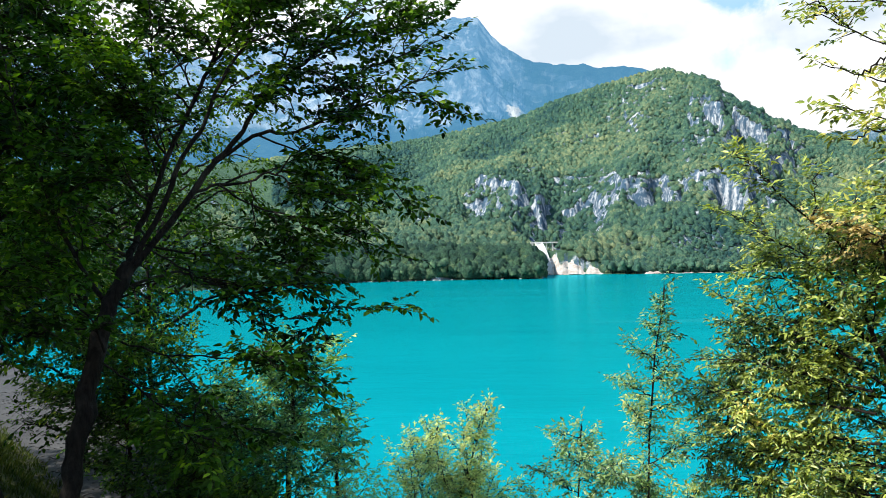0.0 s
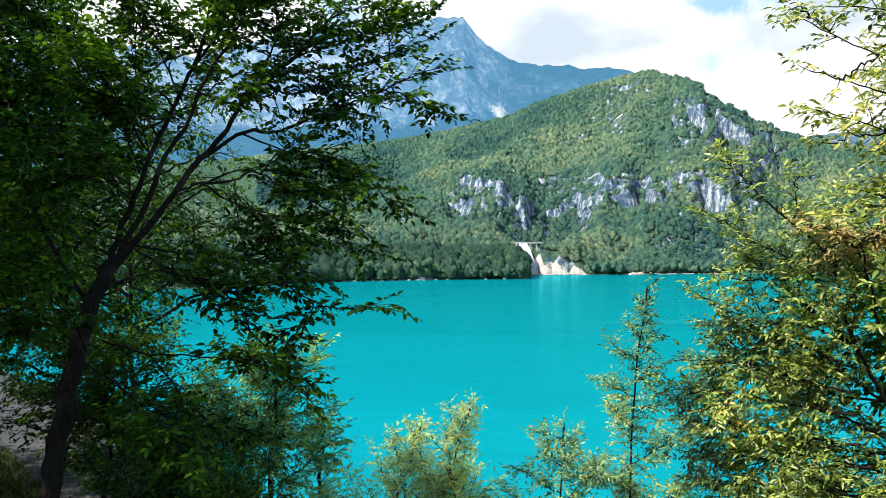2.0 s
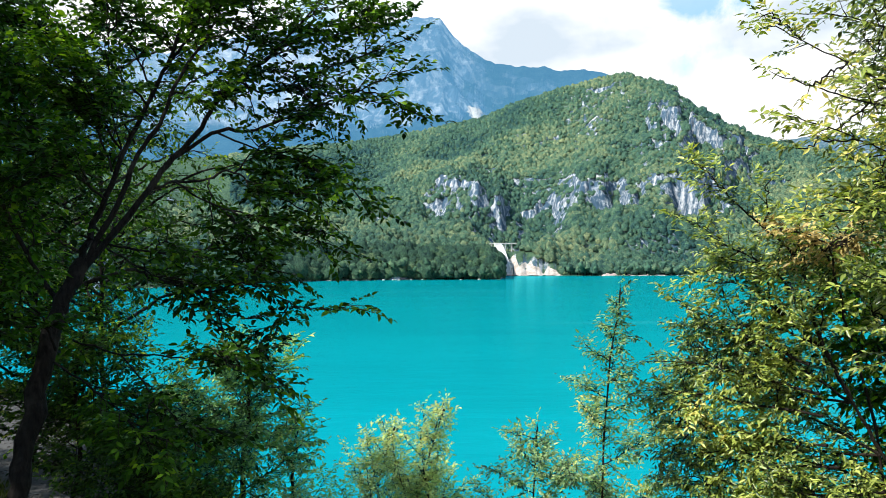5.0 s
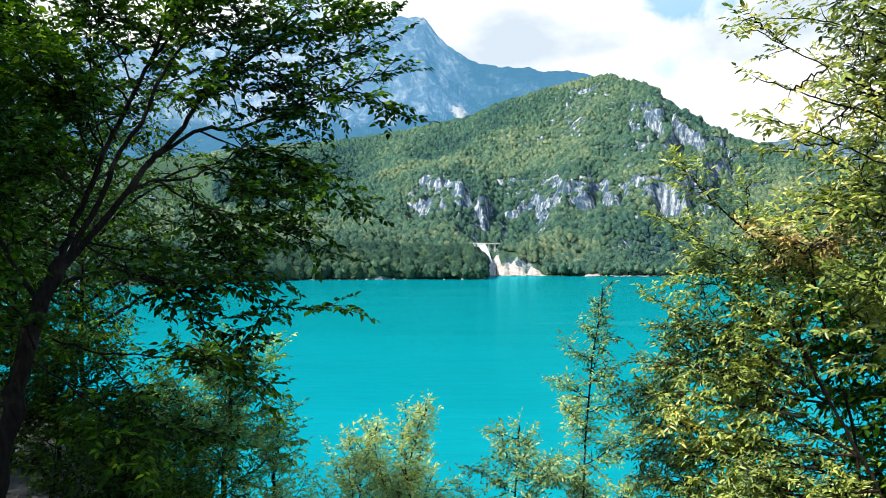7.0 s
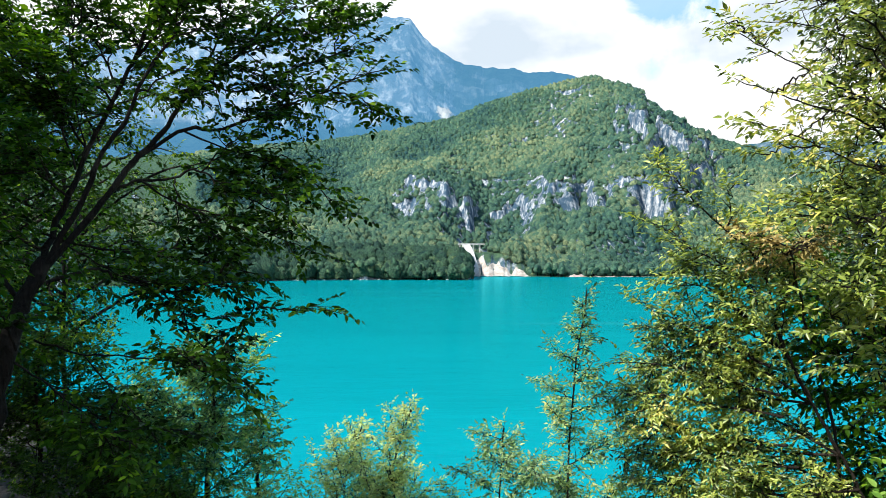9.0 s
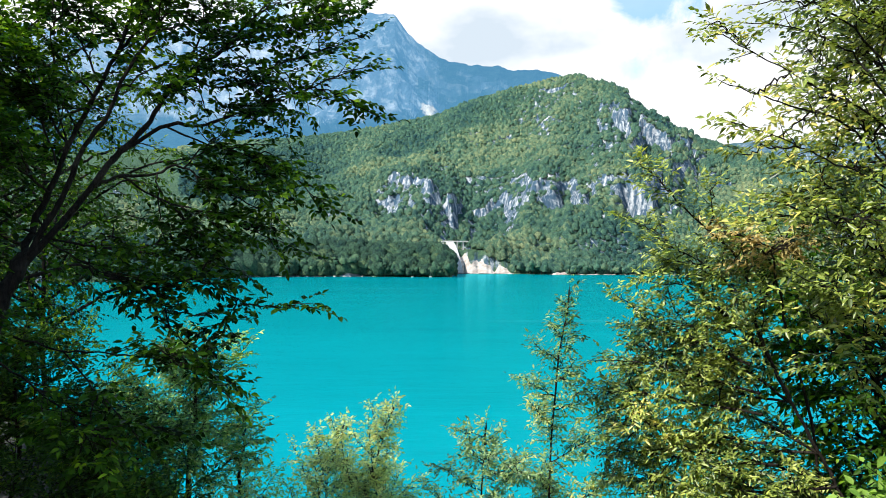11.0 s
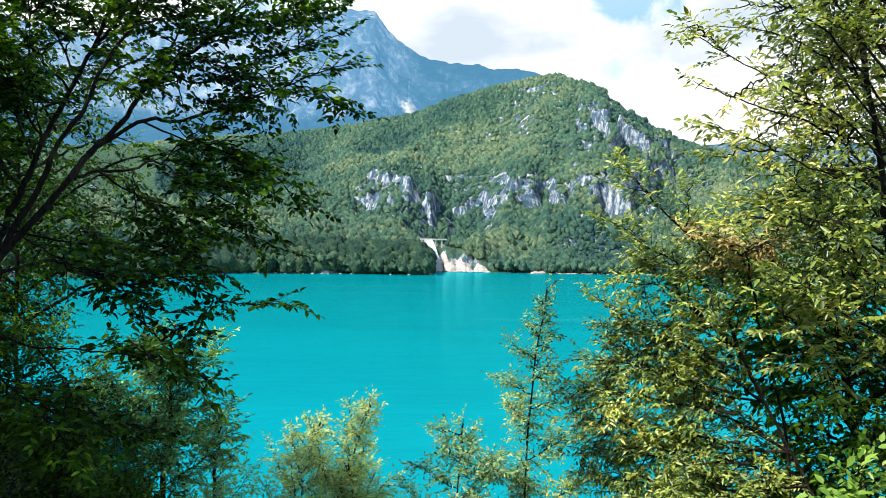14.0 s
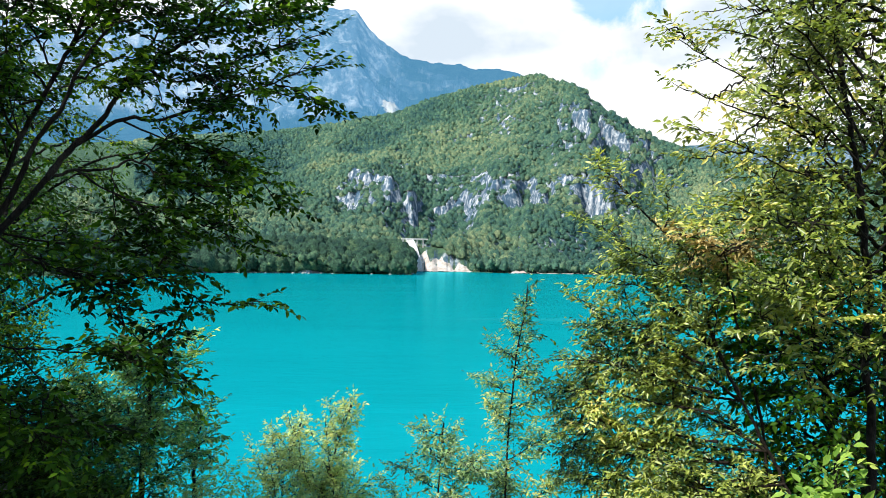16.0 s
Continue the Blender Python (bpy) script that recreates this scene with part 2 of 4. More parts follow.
def water_material():
    m, k = material("glacial_water")
    co = obj_coord(k)
    v = k.n("ShaderNodeMapping", {"Vector": co, "Rotation": (0, 0, 0.3), "Scale": (0.55, 1.0, 1.0)}).outputs[0]
    small = k.noise(v, 1.4, 4.0, 0.6, 0.3)
    wide = k.noise(v, 0.05, 5.0, 0.6)
    gust = k.noise(k.n("ShaderNodeMapping", {"Vector": co, "Scale": (0.3, 1.0, 1.0)}).outputs[0], 0.012, 4.0, 0.6)
    col = k.ramp(k.math("ADD", k.math("MULTIPLY", gust, 0.6), k.math("MULTIPLY", wide, 0.4)), (0.35, (0.0, 0.211, 0.238)), (0.65, (0.0, 0.249, 0.280)))
    # Light and dark of the ripples put into the colour as streaks.
    streak = k.noise(k.n("ShaderNodeMapping", {"Vector": co, "Rotation": (0, 0, 0.25), "Scale": (0.22, 1.0, 1.0)}).outputs[0], 0.55, 5.0, 0.65, 0.4)
    col = k.mix(0.6, col, k.ramp(streak, (0.35, (0.88, 0.91, 0.92)), (0.65, (1.09, 1.07, 1.06))), "MULTIPLY")
    wake = k.noise(k.n("ShaderNodeMapping", {"Vector": co, "Rotation": (0, 0, 0.1), "Scale": (0.14, 1.0, 1.0)}).outputs[0], 0.035, 4.0, 0.55, 0.5)
    col = k.mix(k.math("MULTIPLY", k.ramp(wake, (0.62, 0.0), (0.74, 1.0)), 0.16), col, (0.10, 0.42, 0.44, 1))
    h = k.math("ADD", small, k.math("MULTIPLY", wide, 2.0))
    nrm = bumped(k, h, 0.40, 0.12)
    milk = k.n("ShaderNodeBsdfDiffuse", {"Color": col, "Normal": nrm})
    sheen = k.n("ShaderNodeBsdfGlossy", {"Color": (0.12, 0.86, 1.0, 1), "Roughness": 0.12, "Normal": nrm})
    rim = k.n("ShaderNodeFresnel", {"IOR": 1.16, "Normal": nrm}).outputs[0]
    finish(k, k.n("ShaderNodeMixShader", {0: k.math("MULTIPLY", rim, 0.6), 1: milk.outputs[0], 2: sheen.outputs[0]}).outputs[0])
    return m


SCREE = scree_material()
WATER = water_material()
GRAVEL = plain_material("path_gravel", (0.03, 0.03, 0.032), (0.075, 0.073, 0.072), 9.0, 0.95)
PEBBLE = plain_material("path_pebble", (0.04, 0.04, 0.04), (0.12, 0.115, 0.11), 20.0, 0.9)
GRASS = plain_material("grass", (0.03, 0.045, 0.010), (0.11, 0.115, 0.03), 14.0, 0.9)
SOIL = plain_material("bank_soil", (0.03, 0.03, 0.015), (0.10, 0.09, 0.045), 3.0, 0.95)
CONCRETE = plain_material("pale_concrete", (0.40, 0.39, 0.37), (0.60, 0.59, 0.57), 0.5, 0.85)
STONE = plain_material("shore_stone", (0.22, 0.21, 0.19), (0.50, 0.48, 0.45), 0.7, 0.9)


# ---- building helpers ----
def smooth(a, b, x):
    t = np.clip((x - a) / (b - a), 0, 1)
    return t * t * (3 - 2 * t)


_lattice = np.random.RandomState(7).rand(256, 256)


def value_noise(x, y):
    xi, yi = np.floor(x).astype(int), np.floor(y).astype(int)
    fx, fy = x - xi, y - yi
    fx, fy = fx * fx * (3 - 2 * fx), fy * fy * (3 - 2 * fy)
    g = lambda i, j: _lattice[(xi + i) % 256, (yi + j) % 256]
    return (g(0, 0) * (1 - fx) + g(1, 0) * fx) * (1 - fy) + (g(0, 1) * (1 - fx) + g(1, 1) * fx) * fy


def fbm(x, y, octaves=5, gain=0.5):
    """Fractal noise, about -1 to 1."""
    total, amp, norm = 0.0, 1.0, 0.0
    for i in range(octaves):
        total = total + amp * (value_noise(x * 2 ** i + 17.3 * i, y * 2 ** i + 9.1 * i) * 2 - 1)
        norm += amp
        amp *= gain
    return total / norm * 1.6


def np_mesh(name, verts, faces, mat, is_smooth=True):
    """A mesh from arrays: verts (n, 3), faces (m, 3 or 4)."""
    me = bpy.data.meshes.new(name)
    verts, faces = np.asarray(verts, np.float32), np.asarray(faces, np.int32)
    k = faces.shape[1]
    me.vertices.add(len(verts))
    me.vertices.foreach_set("co", verts.ravel())
    me.loops.add(faces.size)
    me.loops.foreach_set("vertex_index", faces.ravel())
    me.polygons.add(len(faces))
    me.polygons.foreach_set("loop_start", np.arange(0, faces.size, k, dtype=np.int32))
    me.polygons.foreach_set("use_smooth", np.full(len(faces), is_smooth))
    me.update(calc_edges=True)
    me.materials.append(mat)
    return me


def sheet(name, X, Y, Z, mat):
    """A grid surface from 2D arrays."""
    n, m = X.shape
    i = np.arange(n * m).reshape(n, m)
    faces = np.stack([i[:-1, :-1], i[1:, :-1], i[1:, 1:], i[:-1, 1:]], -1).reshape(-1, 4)
    return np_mesh(name, np.stack([X, Y, Z], -1).reshape(-1, 3), faces, mat)


def part(name, me, parent, label="", kind=""):
    ob = new(name, me)
    ob.parent = parent
    return tagged(ob, label, kind=kind)


def bm_mesh(name, bm, mat, is_smooth=False):
    me = bpy.data.meshes.new(name)
    for f in bm.faces:
        f.smooth = is_smooth
    bm.to_mesh(me)
    bm.free()
    me.materials.append(mat)
    return me


# ---- lake ----
_r = np.concatenate([np.linspace(8, 60, 8), np.linspace(80, 900, 16), np.linspace(1000, 4600, 8)])
_a = np.radians(np.linspace(-75, 75, 40))
R, A = np.meshgrid(_r, _a)
lake = tagged(new("water", sheet("water", R * np.sin(A), R * np.cos(A), 0 * R, WATER)), "calm turquoise lake with fine ripples", "lake", kind="structure")


# ---- the wooded mountain across the lake ----
def along(az, *knots):
    xs, ys = zip(*knots)
    return np.interp(az, xs, ys)


def soft_along(az, *knots):
    return (along(az - 0.5, *knots) + 2 * along(az, *knots) + along(az + 0.5, *knots)) / 4


def shore(az):
    """Distance of the far shore; the wooded point ends at 2.4 degrees, the bay behind it begins there."""
    base = soft_along(az, (-60, 300), (-32, 430), (-21, 500), (-17, 540), (-10, 600), (-4, 612), (2.3, 600))
    bay = soft_along(az, (2.4, 735), (6.2, 735), (9, 712), (16, 730), (25, 745), (60, 700))
    t = smooth(2.25, 2.62, az)
    return base * (1 - t) + bay * t + 5 * fbm(az * 1.7, az * 0 + 3.3, 3)


def ridge(az):
    """Distance and height of the mountain's crest."""
    far = soft_along(az, (-60, 1500), (-20, 1700), (-8, 1850), (3, 1750), (10.5, 1700), (16, 1560), (22, 1480), (60, 1400))
    rise = soft_along(az, (-60, 0.09), (-32, 0.10), (-20, 0.115), (-14, 0.128), (-8, 0.140), (-5.9, 0.144), (-2.9, 0.153), (1, 0.1675), (3.3, 0.1835), (4.9, 0.193), (6.8, 0.2035), (8.7, 0.210),
                      (10.1, 0.2165), (10.8, 0.2165), (12, 0.2095), (13.3, 0.2015), (14.9, 0.1788), (16.4, 0.158), (18.2, 0.1408), (19.7, 0.130), (21.5, 0.119), (26, 0.10), (60, 0.06))
    return far, 15 + rise * far


def cliff(z, zc, hc, narrow, wide):
    return hc * (1 / (1 + np.exp(-np.clip((z - zc) / narrow, -30, 30))) - 1 / (1 + np.exp(-np.clip((z - zc) / wide, -30, 30))))


def foot_line(az):
    return soft_along(az, (-60, 330), (-32, 460), (-21, 530), (-10, 650), (-4, 675), (1, 712), (6.2, 738), (9, 715), (16, 733), (25, 748), (60, 703))


def bays(az):
    """How far the mid slope stands back: it comes forward in spurs and falls back between them."""
    return 1.25 * along(az, (-14, 20), (-9, 60), (-5.5, 25), (-3.8, 55), (-2.2, 0), (-0.4, 5), (0.8, 50), (2.8, 165), (4.4, 178), (6.3, 40), (7.2, 30), (8.9, 62), (9.6, 52), (11.6, 10), (12.4, 14), (13.4, 34), (15.2, -10), (16.6, 20), (18, 70), (22, 60))


def mountain(az, r):
    """Height above the lake at an azimuth (degrees) and distance from the bank."""
    rs = shore(az)
    rb = foot_line(az)
    rr, hr = ridge(az)
    x, y = r * np.sin(np.radians(az)), r * np.cos(np.radians(az))
    ribs = fbm(az * 0.38, r * 0.0015 + 4, 3) * 34 + fbm(az * 0.9, r * 0.008 + 9, 2) * 9 - bays(az - 0.0055 * np.maximum(r - 950, 0)) * (1 - 0.55 * smooth(1020, 1350, r))
    t = np.clip((r + ribs * smooth(0, 200, r - rb) * smooth(0, 250, rr - r) - rb) / (rr - rb), 0, 1.6)
    z = np.where(t <= 1, hr * (0.35 * t + 0.65 * np.abs(t) ** 1.6), hr * (1 - 0.9 * (t - 1)))
    zb = z
    n1 = fbm(az * 0.8 + 3, r * 0.002, 4)
    # the long band of cliffs at mid height
    zc = soft_along(az, (-6, 112), (-2, 99), (1, 93), (3.4, 78), (6, 88), (8, 99), (10.7, 98), (12.7, 101), (15, 92), (16.4, 78)) + 9 * n1
    hc = soft_along(az, (-3.6, 0), (-2.4, 40), (0.3, 46), (1.6, 30), (3.4, 44), (5.2, 40), (7, 26), (8, 34), (10.7, 34), (12.0, 26), (13, 40), (15, 62), (16.6, 50), (17.6, 0)) * np.clip(0.95 + 0.55 * fbm(az * 0.9 + 31, r * 0.004, 3), 0.35, 1.3)
    lip = zb + 7 * fbm(x * 0.03, y * 0.03, 3) + 5 * fbm(x * 0.09 + 5, y * 0.09, 3)
    hs = 0.5 + 0.28 * np.clip(2.2 * fbm(az * 1.1 + 17, r * 0.004, 3), -1, 1)
    z = z + cliff(lip, zc - 6, hc * hs, 1.8, 34) + cliff(lip + 6 * fbm(x * 0.05 + 2, y * 0.05, 3), zc + 7, hc * (0.92 - hs), 1.6, 34)
    # crags under the summit, stepping down to the right
    zc2 = soft_along(az, (5, 285), (9, 270), (13, 232), (15, 212), (18.4, 165)) + 14 * fbm(az * 1.6 + 8, r * 0.003, 3)
    hc2 = soft_along(az, (4.6, 0), (6, 3), (8.6, 3), (10, 3), (12.0, 8), (12.8, 52), (14.6, 56), (16, 44), (18.2, 48), (19.2, 0))
    z = z + cliff(zb + 5 * fbm(x * 0.05 + 9, y * 0.05, 3), zc2, hc2 * np.clip(0.6 + 1.5 * fbm(az * 1.5 + 3, r * 0.012, 3), 0.0, 1.3), 2.6, 36)
    zc3 = zc2 - 48
    z = z + cliff(zb, zc3, soft_along(az, (13.6, 0), (14.6, 26), (18, 30), (19, 0)) * np.clip(0.6 + 0.9 * fbm(az * 1.3 + 13, r * 0.006, 3), 0.0, 1.3), 3.0, 30)
    # small scattered outcrops
    spots = smooth(0.52, 0.7, fbm(x * 0.02 + 2, y * 0.02, 3))
    z = z + cliff(np.mod(zb + 34 * fbm(x * 0.012, y * 0.012, 3), 34) - 17, 0.0, 6.0 * spots, 1.2, 8)
    # roughness of the slope
    z = z + (38 * (0.31 - np.abs(fbm(x * 0.0040 + 7, y * 0.0040, 3))) + 6 * fbm(x * 0.012, y * 0.012, 5, 0.55) + 1.5 * fbm(x * 0.09, y * 0.09, 3)) * smooth(8, 120, r - rb) * (0.12 + 0.88 * smooth(0, 110, hr - z))
    # the ravine that runs down to the spillway
    z = z - 27 * np.exp(-((az - 3.3 - 0.0045 * (r - rb)) / (0.9 + 0.002 * np.maximum(r - rb, 0))) ** 2) * smooth(50, 130, r - rb) * smooth(460, 260, r - rb)
    # washed-out bank beside the spillway, and a low step along the shore
    z = z + 21 * smooth(3, 40, r - rs) * smooth(2.0, 2.7, az) * smooth(7.2, 5.2, az) * smooth(260, 60, r - rs)
    z = z + 15 * smooth(0, 42, r - rs) * smooth(2.55, 1.7, az) * smooth(420, 120, r - rs)
    z = z + 1.6 * smooth(-1, 5, r - rs)
    return np.where(r < rs - 1, -2.0, z)


az_g = np.concatenate([np.arange(-60, -16, 0.5), np.arange(-16, 26, 0.12), np.arange(26, 60.1, 0.5)])
u_g = np.concatenate([np.linspace(-0.012, 0.06, 34), np.linspace(0.063, 0.62, 170), np.linspace(0.625, 1.12, 76), np.linspace(1.15, 1.6, 8)])
U, AZ = np.meshgrid(u_g, az_g)
_s = smooth(0.015, 0.09, U)
_b = shore(AZ) * (1 - _s) + np.maximum(foot_line(AZ), shore(AZ)) * _s
R = _b + U * (ridge(AZ)[0] - _b)
Z = mountain(AZ, R)
mountain_ob = tagged(new("mountain", sheet("mountain", R * np.sin(np.radians(AZ)), R * np.cos(np.radians(AZ)), Z, SLOPE)),
                     "steep wooded limestone mountain with pale cliff bands", "mountain", kind="structure")


# ---- woods: crowns too many to count ----
def blob(kind, seed):
    """A lumpy crown on a unit base: verts and triangles."""
    bm = bmesh.new()
    bmesh.ops.create_icosphere(bm, subdivisions=kind, radius=1.0)
    low = [v for v in bm.verts if v.co.z < -0.55]
    bmesh.ops.delete(bm, geom=low, context="VERTS")
    rs = np.random.RandomState(seed)
    for v in bm.verts:
        v.co *= 0.62 + 0.7 * rs.rand()
    bm.verts.ensure_lookup_table()
    vs = np.array([v.co[:] for v in bm.verts])
    fs = np.array([[v.index for v in f.verts] for f in bm.faces])
    bm.free()
    return vs, fs


def woods(name, az, r, z, size, tall, kind, mat, seed, rounded=False):
    """One mesh of many crowns standing on the slope."""
    rs = np.random.RandomState(seed)
    protos = [blob(kind, seed + i) for i in range(6)]
    which = rs.randint(0, 6, len(az))
    vv, ff, base = [], [], 0
    x, y = r * np.sin(np.radians(az)), r * np.cos(np.radians(az))
    for i, (pv, pf) in enumerate(protos):
        k = np.where(which == i)[0]
        th = rs.rand(len(k)) * 6.283
        c, s = np.cos(th)[:, None], np.sin(th)[:, None]
        q = np.stack([pv[:, 0] * c - pv[:, 1] * s, pv[:, 0] * s + pv[:, 1] * c, np.broadcast_to(pv[:, 2], (len(k), len(pv)))], -1)
        q = q * (size[k, None, None] * np.array([1, 1, 1.0])) * np.stack([np.ones(len(k)), np.ones(len(k)), tall[k]], -1)[:, None, :]
        q = q + np.stack([x[k], y[k], z[k] + 0.5 * size[k] * tall[k]], -1)[:, None, :]
        vv.append(q.reshape(-1, 3))
        ff.append((pf[None] + (np.arange(len(k)) * len(pv))[:, None, None] + base).reshape(-1, 3))
        base += len(k) * len(pv)
    return np_mesh(name, np.concatenate(vv), np.concatenate(ff), mat, rounded)


def spread(n, az0, az1, u0, u1, seed, limit):
    """Random places on the slope that are not too steep to carry trees."""
    rs = np.random.RandomState(seed)
    az = az0 + (az1 - az0) * rs.rand(n)
    near, far = shore(az), ridge(az)[0]
    lo, hi = near + u0 * (far - near), near + u1 * (far - near)
    r = np.sqrt(lo ** 2 + (hi ** 2 - lo ** 2) * rs.rand(n))
    z = mountain(az, r)
    dz_r = (mountain(az, r + 2.5) - mountain(az, r - 2.5)) / 5
    da = np.degrees(2.5 / r)
    dz_a = (mountain(az + da, r) - mountain(az - da, r)) / 5
    slope = np.hypot(dz_r, dz_a)
    scar = (az > 2.3) & (az < 6.4) & (z < 26 - 5.0 * np.abs(az - 2.9) + 5 * fbm(az * 3, r * 0.05, 2)) & (r - near < 90)
    fan = (np.abs(az - 9.6) < 0.5) & (r - near < 12)
    ok = ((slope < limit + 0.35 * (rs.rand(n) - 0.5)) | ((rs.rand(n) < 0.16) & (slope < 2.6))) & ~scar & ~fan & (z > 1.0)
    return az[ok], r[ok], z[ok], rs


for az0, az1, count, seed, grow, mat, label in ((-16, 2.35, 3400, 11, 1.45, FOREST_SHADED, "wood on the point above the water, leaves darkened for shade"), (2.35, 27, 4300, 14, 1.0, FOREST, "dense green broadleaf wood on the lower slope")):
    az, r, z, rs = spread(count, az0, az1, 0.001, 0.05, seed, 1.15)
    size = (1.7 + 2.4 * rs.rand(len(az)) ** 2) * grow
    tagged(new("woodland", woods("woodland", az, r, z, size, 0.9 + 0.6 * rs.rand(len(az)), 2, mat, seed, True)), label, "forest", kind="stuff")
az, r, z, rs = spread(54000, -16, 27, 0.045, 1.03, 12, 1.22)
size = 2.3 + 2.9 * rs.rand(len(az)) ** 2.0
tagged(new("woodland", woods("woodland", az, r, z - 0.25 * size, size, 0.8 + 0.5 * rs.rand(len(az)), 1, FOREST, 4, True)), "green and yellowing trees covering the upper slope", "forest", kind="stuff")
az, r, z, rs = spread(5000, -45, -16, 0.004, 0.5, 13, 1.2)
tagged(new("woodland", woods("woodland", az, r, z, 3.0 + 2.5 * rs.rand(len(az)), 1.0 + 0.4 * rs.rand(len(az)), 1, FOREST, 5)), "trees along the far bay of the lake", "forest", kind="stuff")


# ---- the trees standing along the water on the far point ----
def shore_crown(seed, mat):
    """Several lumpy masses that make one broad crown, on a base at the origin."""
    rs = np.random.RandomState(seed)
    vv, ff, base = [], [], 0
    for i in range(7):
        v, f = blob(2, seed * 10 + i)
        c = np.array([rs.normal(0, 0.42), rs.normal(0, 0.42), 0.95 + 0.75 * rs.rand()]) if i else np.array([0, 0, 0.9])
        vv.append(v * rs.uniform(0.38, 0.62) * np.array([1, 1, 1.05]) + c)
        ff.append(f + base)
        base += len(v)
    return np_mesh("crown", np.concatenate(vv), np.concatenate(ff), mat, True)


def shore_trunk():
    bm = bmesh.new()
    bmesh.ops.create_cone(bm, cap_ends=True, segments=7, radius1=0.09, radius2=0.05, depth=1.1)
    bmesh.ops.translate(bm, verts=bm.verts, vec=(0, 0, 0.45))
    return bm_mesh("trunk", bm, BARK)


crowns, bole = [shore_crown(70 + i, FOREST_SHADED if i < 5 else FOREST) for i in range(10)], shore_trunk()
rs = np.random.RandomState(77)
for i in range(130):
    a = -9.5 + 11.7 * rs.rand() if i < 85 else 6.6 + 11 * rs.rand()
    if 8.9 < a < 10.4:
        continue
    rr = float(shore(np.array([a]))[0]) + 3 + 9 * rs.rand()
    zz = float(mountain(np.array([a]), np.array([rr]))[0])
    k = rs.uniform(3.2, 5.2)
    tree = tagged(new("tree"), "round-crowned green tree at the water's edge", "tree", "trees along the far shore")
    tree.matrix_world = Matrix.Translation((rr * math.sin(radians(a)), rr * math.cos(radians(a)), zz - 0.4)) @ Matrix.Rotation(rs.rand() * 6, 4, "Z") @ Matrix.Diagonal((k, k, k * rs.uniform(0.9, 1.25), 1))
    part("crown", crowns[i % 5 + (5 if a > 2.4 else 0)], tree)
    part("trunk", bole, tree)


# ---- washed-out bank, spillway and stones on the far shore ----
def scree(name, label, az0, az1, top, lift=0.5):
    U, AZ = np.meshgrid(np.linspace(0, 1, 26), np.linspace(az0, az1, 60))
    R = shore(AZ) - 3 + U * top(AZ)
    Z = np.maximum(mountain(AZ, R) + lift, 0.25) + 0.5 * fbm(AZ * 9, R * 0.2, 3)
    return tagged(new(name, sheet(name, R * np.sin(np.radians(AZ)), R * np.cos(np.radians(AZ)), Z, SCREE)), label, "scree", kind="structure")


scree("trim", "pale washed-out gravel bank above the bay", 2.62, 6.5, lambda a: 8 + 24 * np.clip(1 - (a - 2.7) / 3.9, 0, 1) ** 1.2 + 6 * smooth(5.0, 5.6, a) * smooth(6.4, 6.0, a) + 5 * fbm(a * 2.5, a * 0, 3))
scree("trim", "small pale gravel fan at the shore", 8.9, 10.6, lambda a: 5 + 16 * np.clip(1 - np.abs(a - 9.6) / 0.6, 0, 1))
scree("trim", "thin pale shoreline gravel", 10.4, 17.5, lambda a: 6.5 + 3 * fbm(a * 3, a * 0 + 5, 3))


def polar(az, r, z):
    return Vector((r * math.sin(radians(az)), r * math.cos(radians(az)), z))


def ribbon(a, b, half, low, high, n=10, arch=0.0):
    """A slab from a to b with a given half width, and its underside and top as offsets in z; it may arch up between its ends."""
    bm = bmesh.new()
    side = (b - a).cross(Vector((0, 0, 1))).normalized() * half
    rows = []
    for i in range(n + 1):
        p = a.lerp(b, i / n)
        p.z += arch * 4 * (i / n) * (1 - i / n)
        rows.append([bm.verts.new(p + side * k + Vector((0, 0, h))) for k, h in ((-1, low), (1, low), (1, high), (-1, high))])
    for r0, r1 in zip(rows, rows[1:]):
        for j in range(4):
            bm.faces.new((r0[j], r0[(j + 1) % 4], r1[(j + 1) % 4], r1[j]))
    bm.faces.new(rows[0][::-1])
    bm.faces.new(rows[-1])
    return bm


head, toe = polar(2.05, 786, 28.0), polar(2.76, 735, 0.8)

spill = tagged(new("spillway"), "white concrete spillway chute running into the lake", "spillway")
spill.location = toe
across = (toe - head).cross(Vector((0, 0, 1))).normalized()
for nm, off, half, low, high, mt in (("channel", 0.0, 2.5, -3.0, 0.9, CONCRETE), ("side_wall", 2.9, 0.4, -3.0, 2.0, CONCRETE), ("side_wall", -2.9, 0.4, -3.0, 2.0, CONCRETE)):
    part(nm, bm_mesh(nm, ribbon(head + across * off - toe, across * off, half, low, high, 14, 4.5), mt), spill)
part("bridge", bm_mesh("bridge", ribbon(head - across * 18 - toe + Vector((0, 0, 1.5)), head + across * 7 - toe + Vector((0, 0, 1.5)), 2.2, -0.7, 0.5), CONCRETE), spill, "pale concrete bridge over the spillway")
for k in (-14, -8, 5):
    part("pier", bm_mesh("pier", ribbon(head + across * k - toe + Vector((0, 0, -4)), head + across * (k + 1.0) - toe + Vector((0, 0, -4)), 1.6, -6, 5.2, 1), CONCRETE), spill)


def boulder(seed):
    bm = bmesh.new()
    bmesh.ops.create_icosphere(bm, subdivisions=2, radius=1.0)
    rs = np.random.RandomState(seed)
    o = rs.rand(3) * 50
    for v in bm.verts:
        v.co *= 0.8 + 0.45 * noise.noise(v.co * 1.3 + Vector(o))
        v.co.z *= 0.62
    return bm_mesh("boulder", bm, STONE)


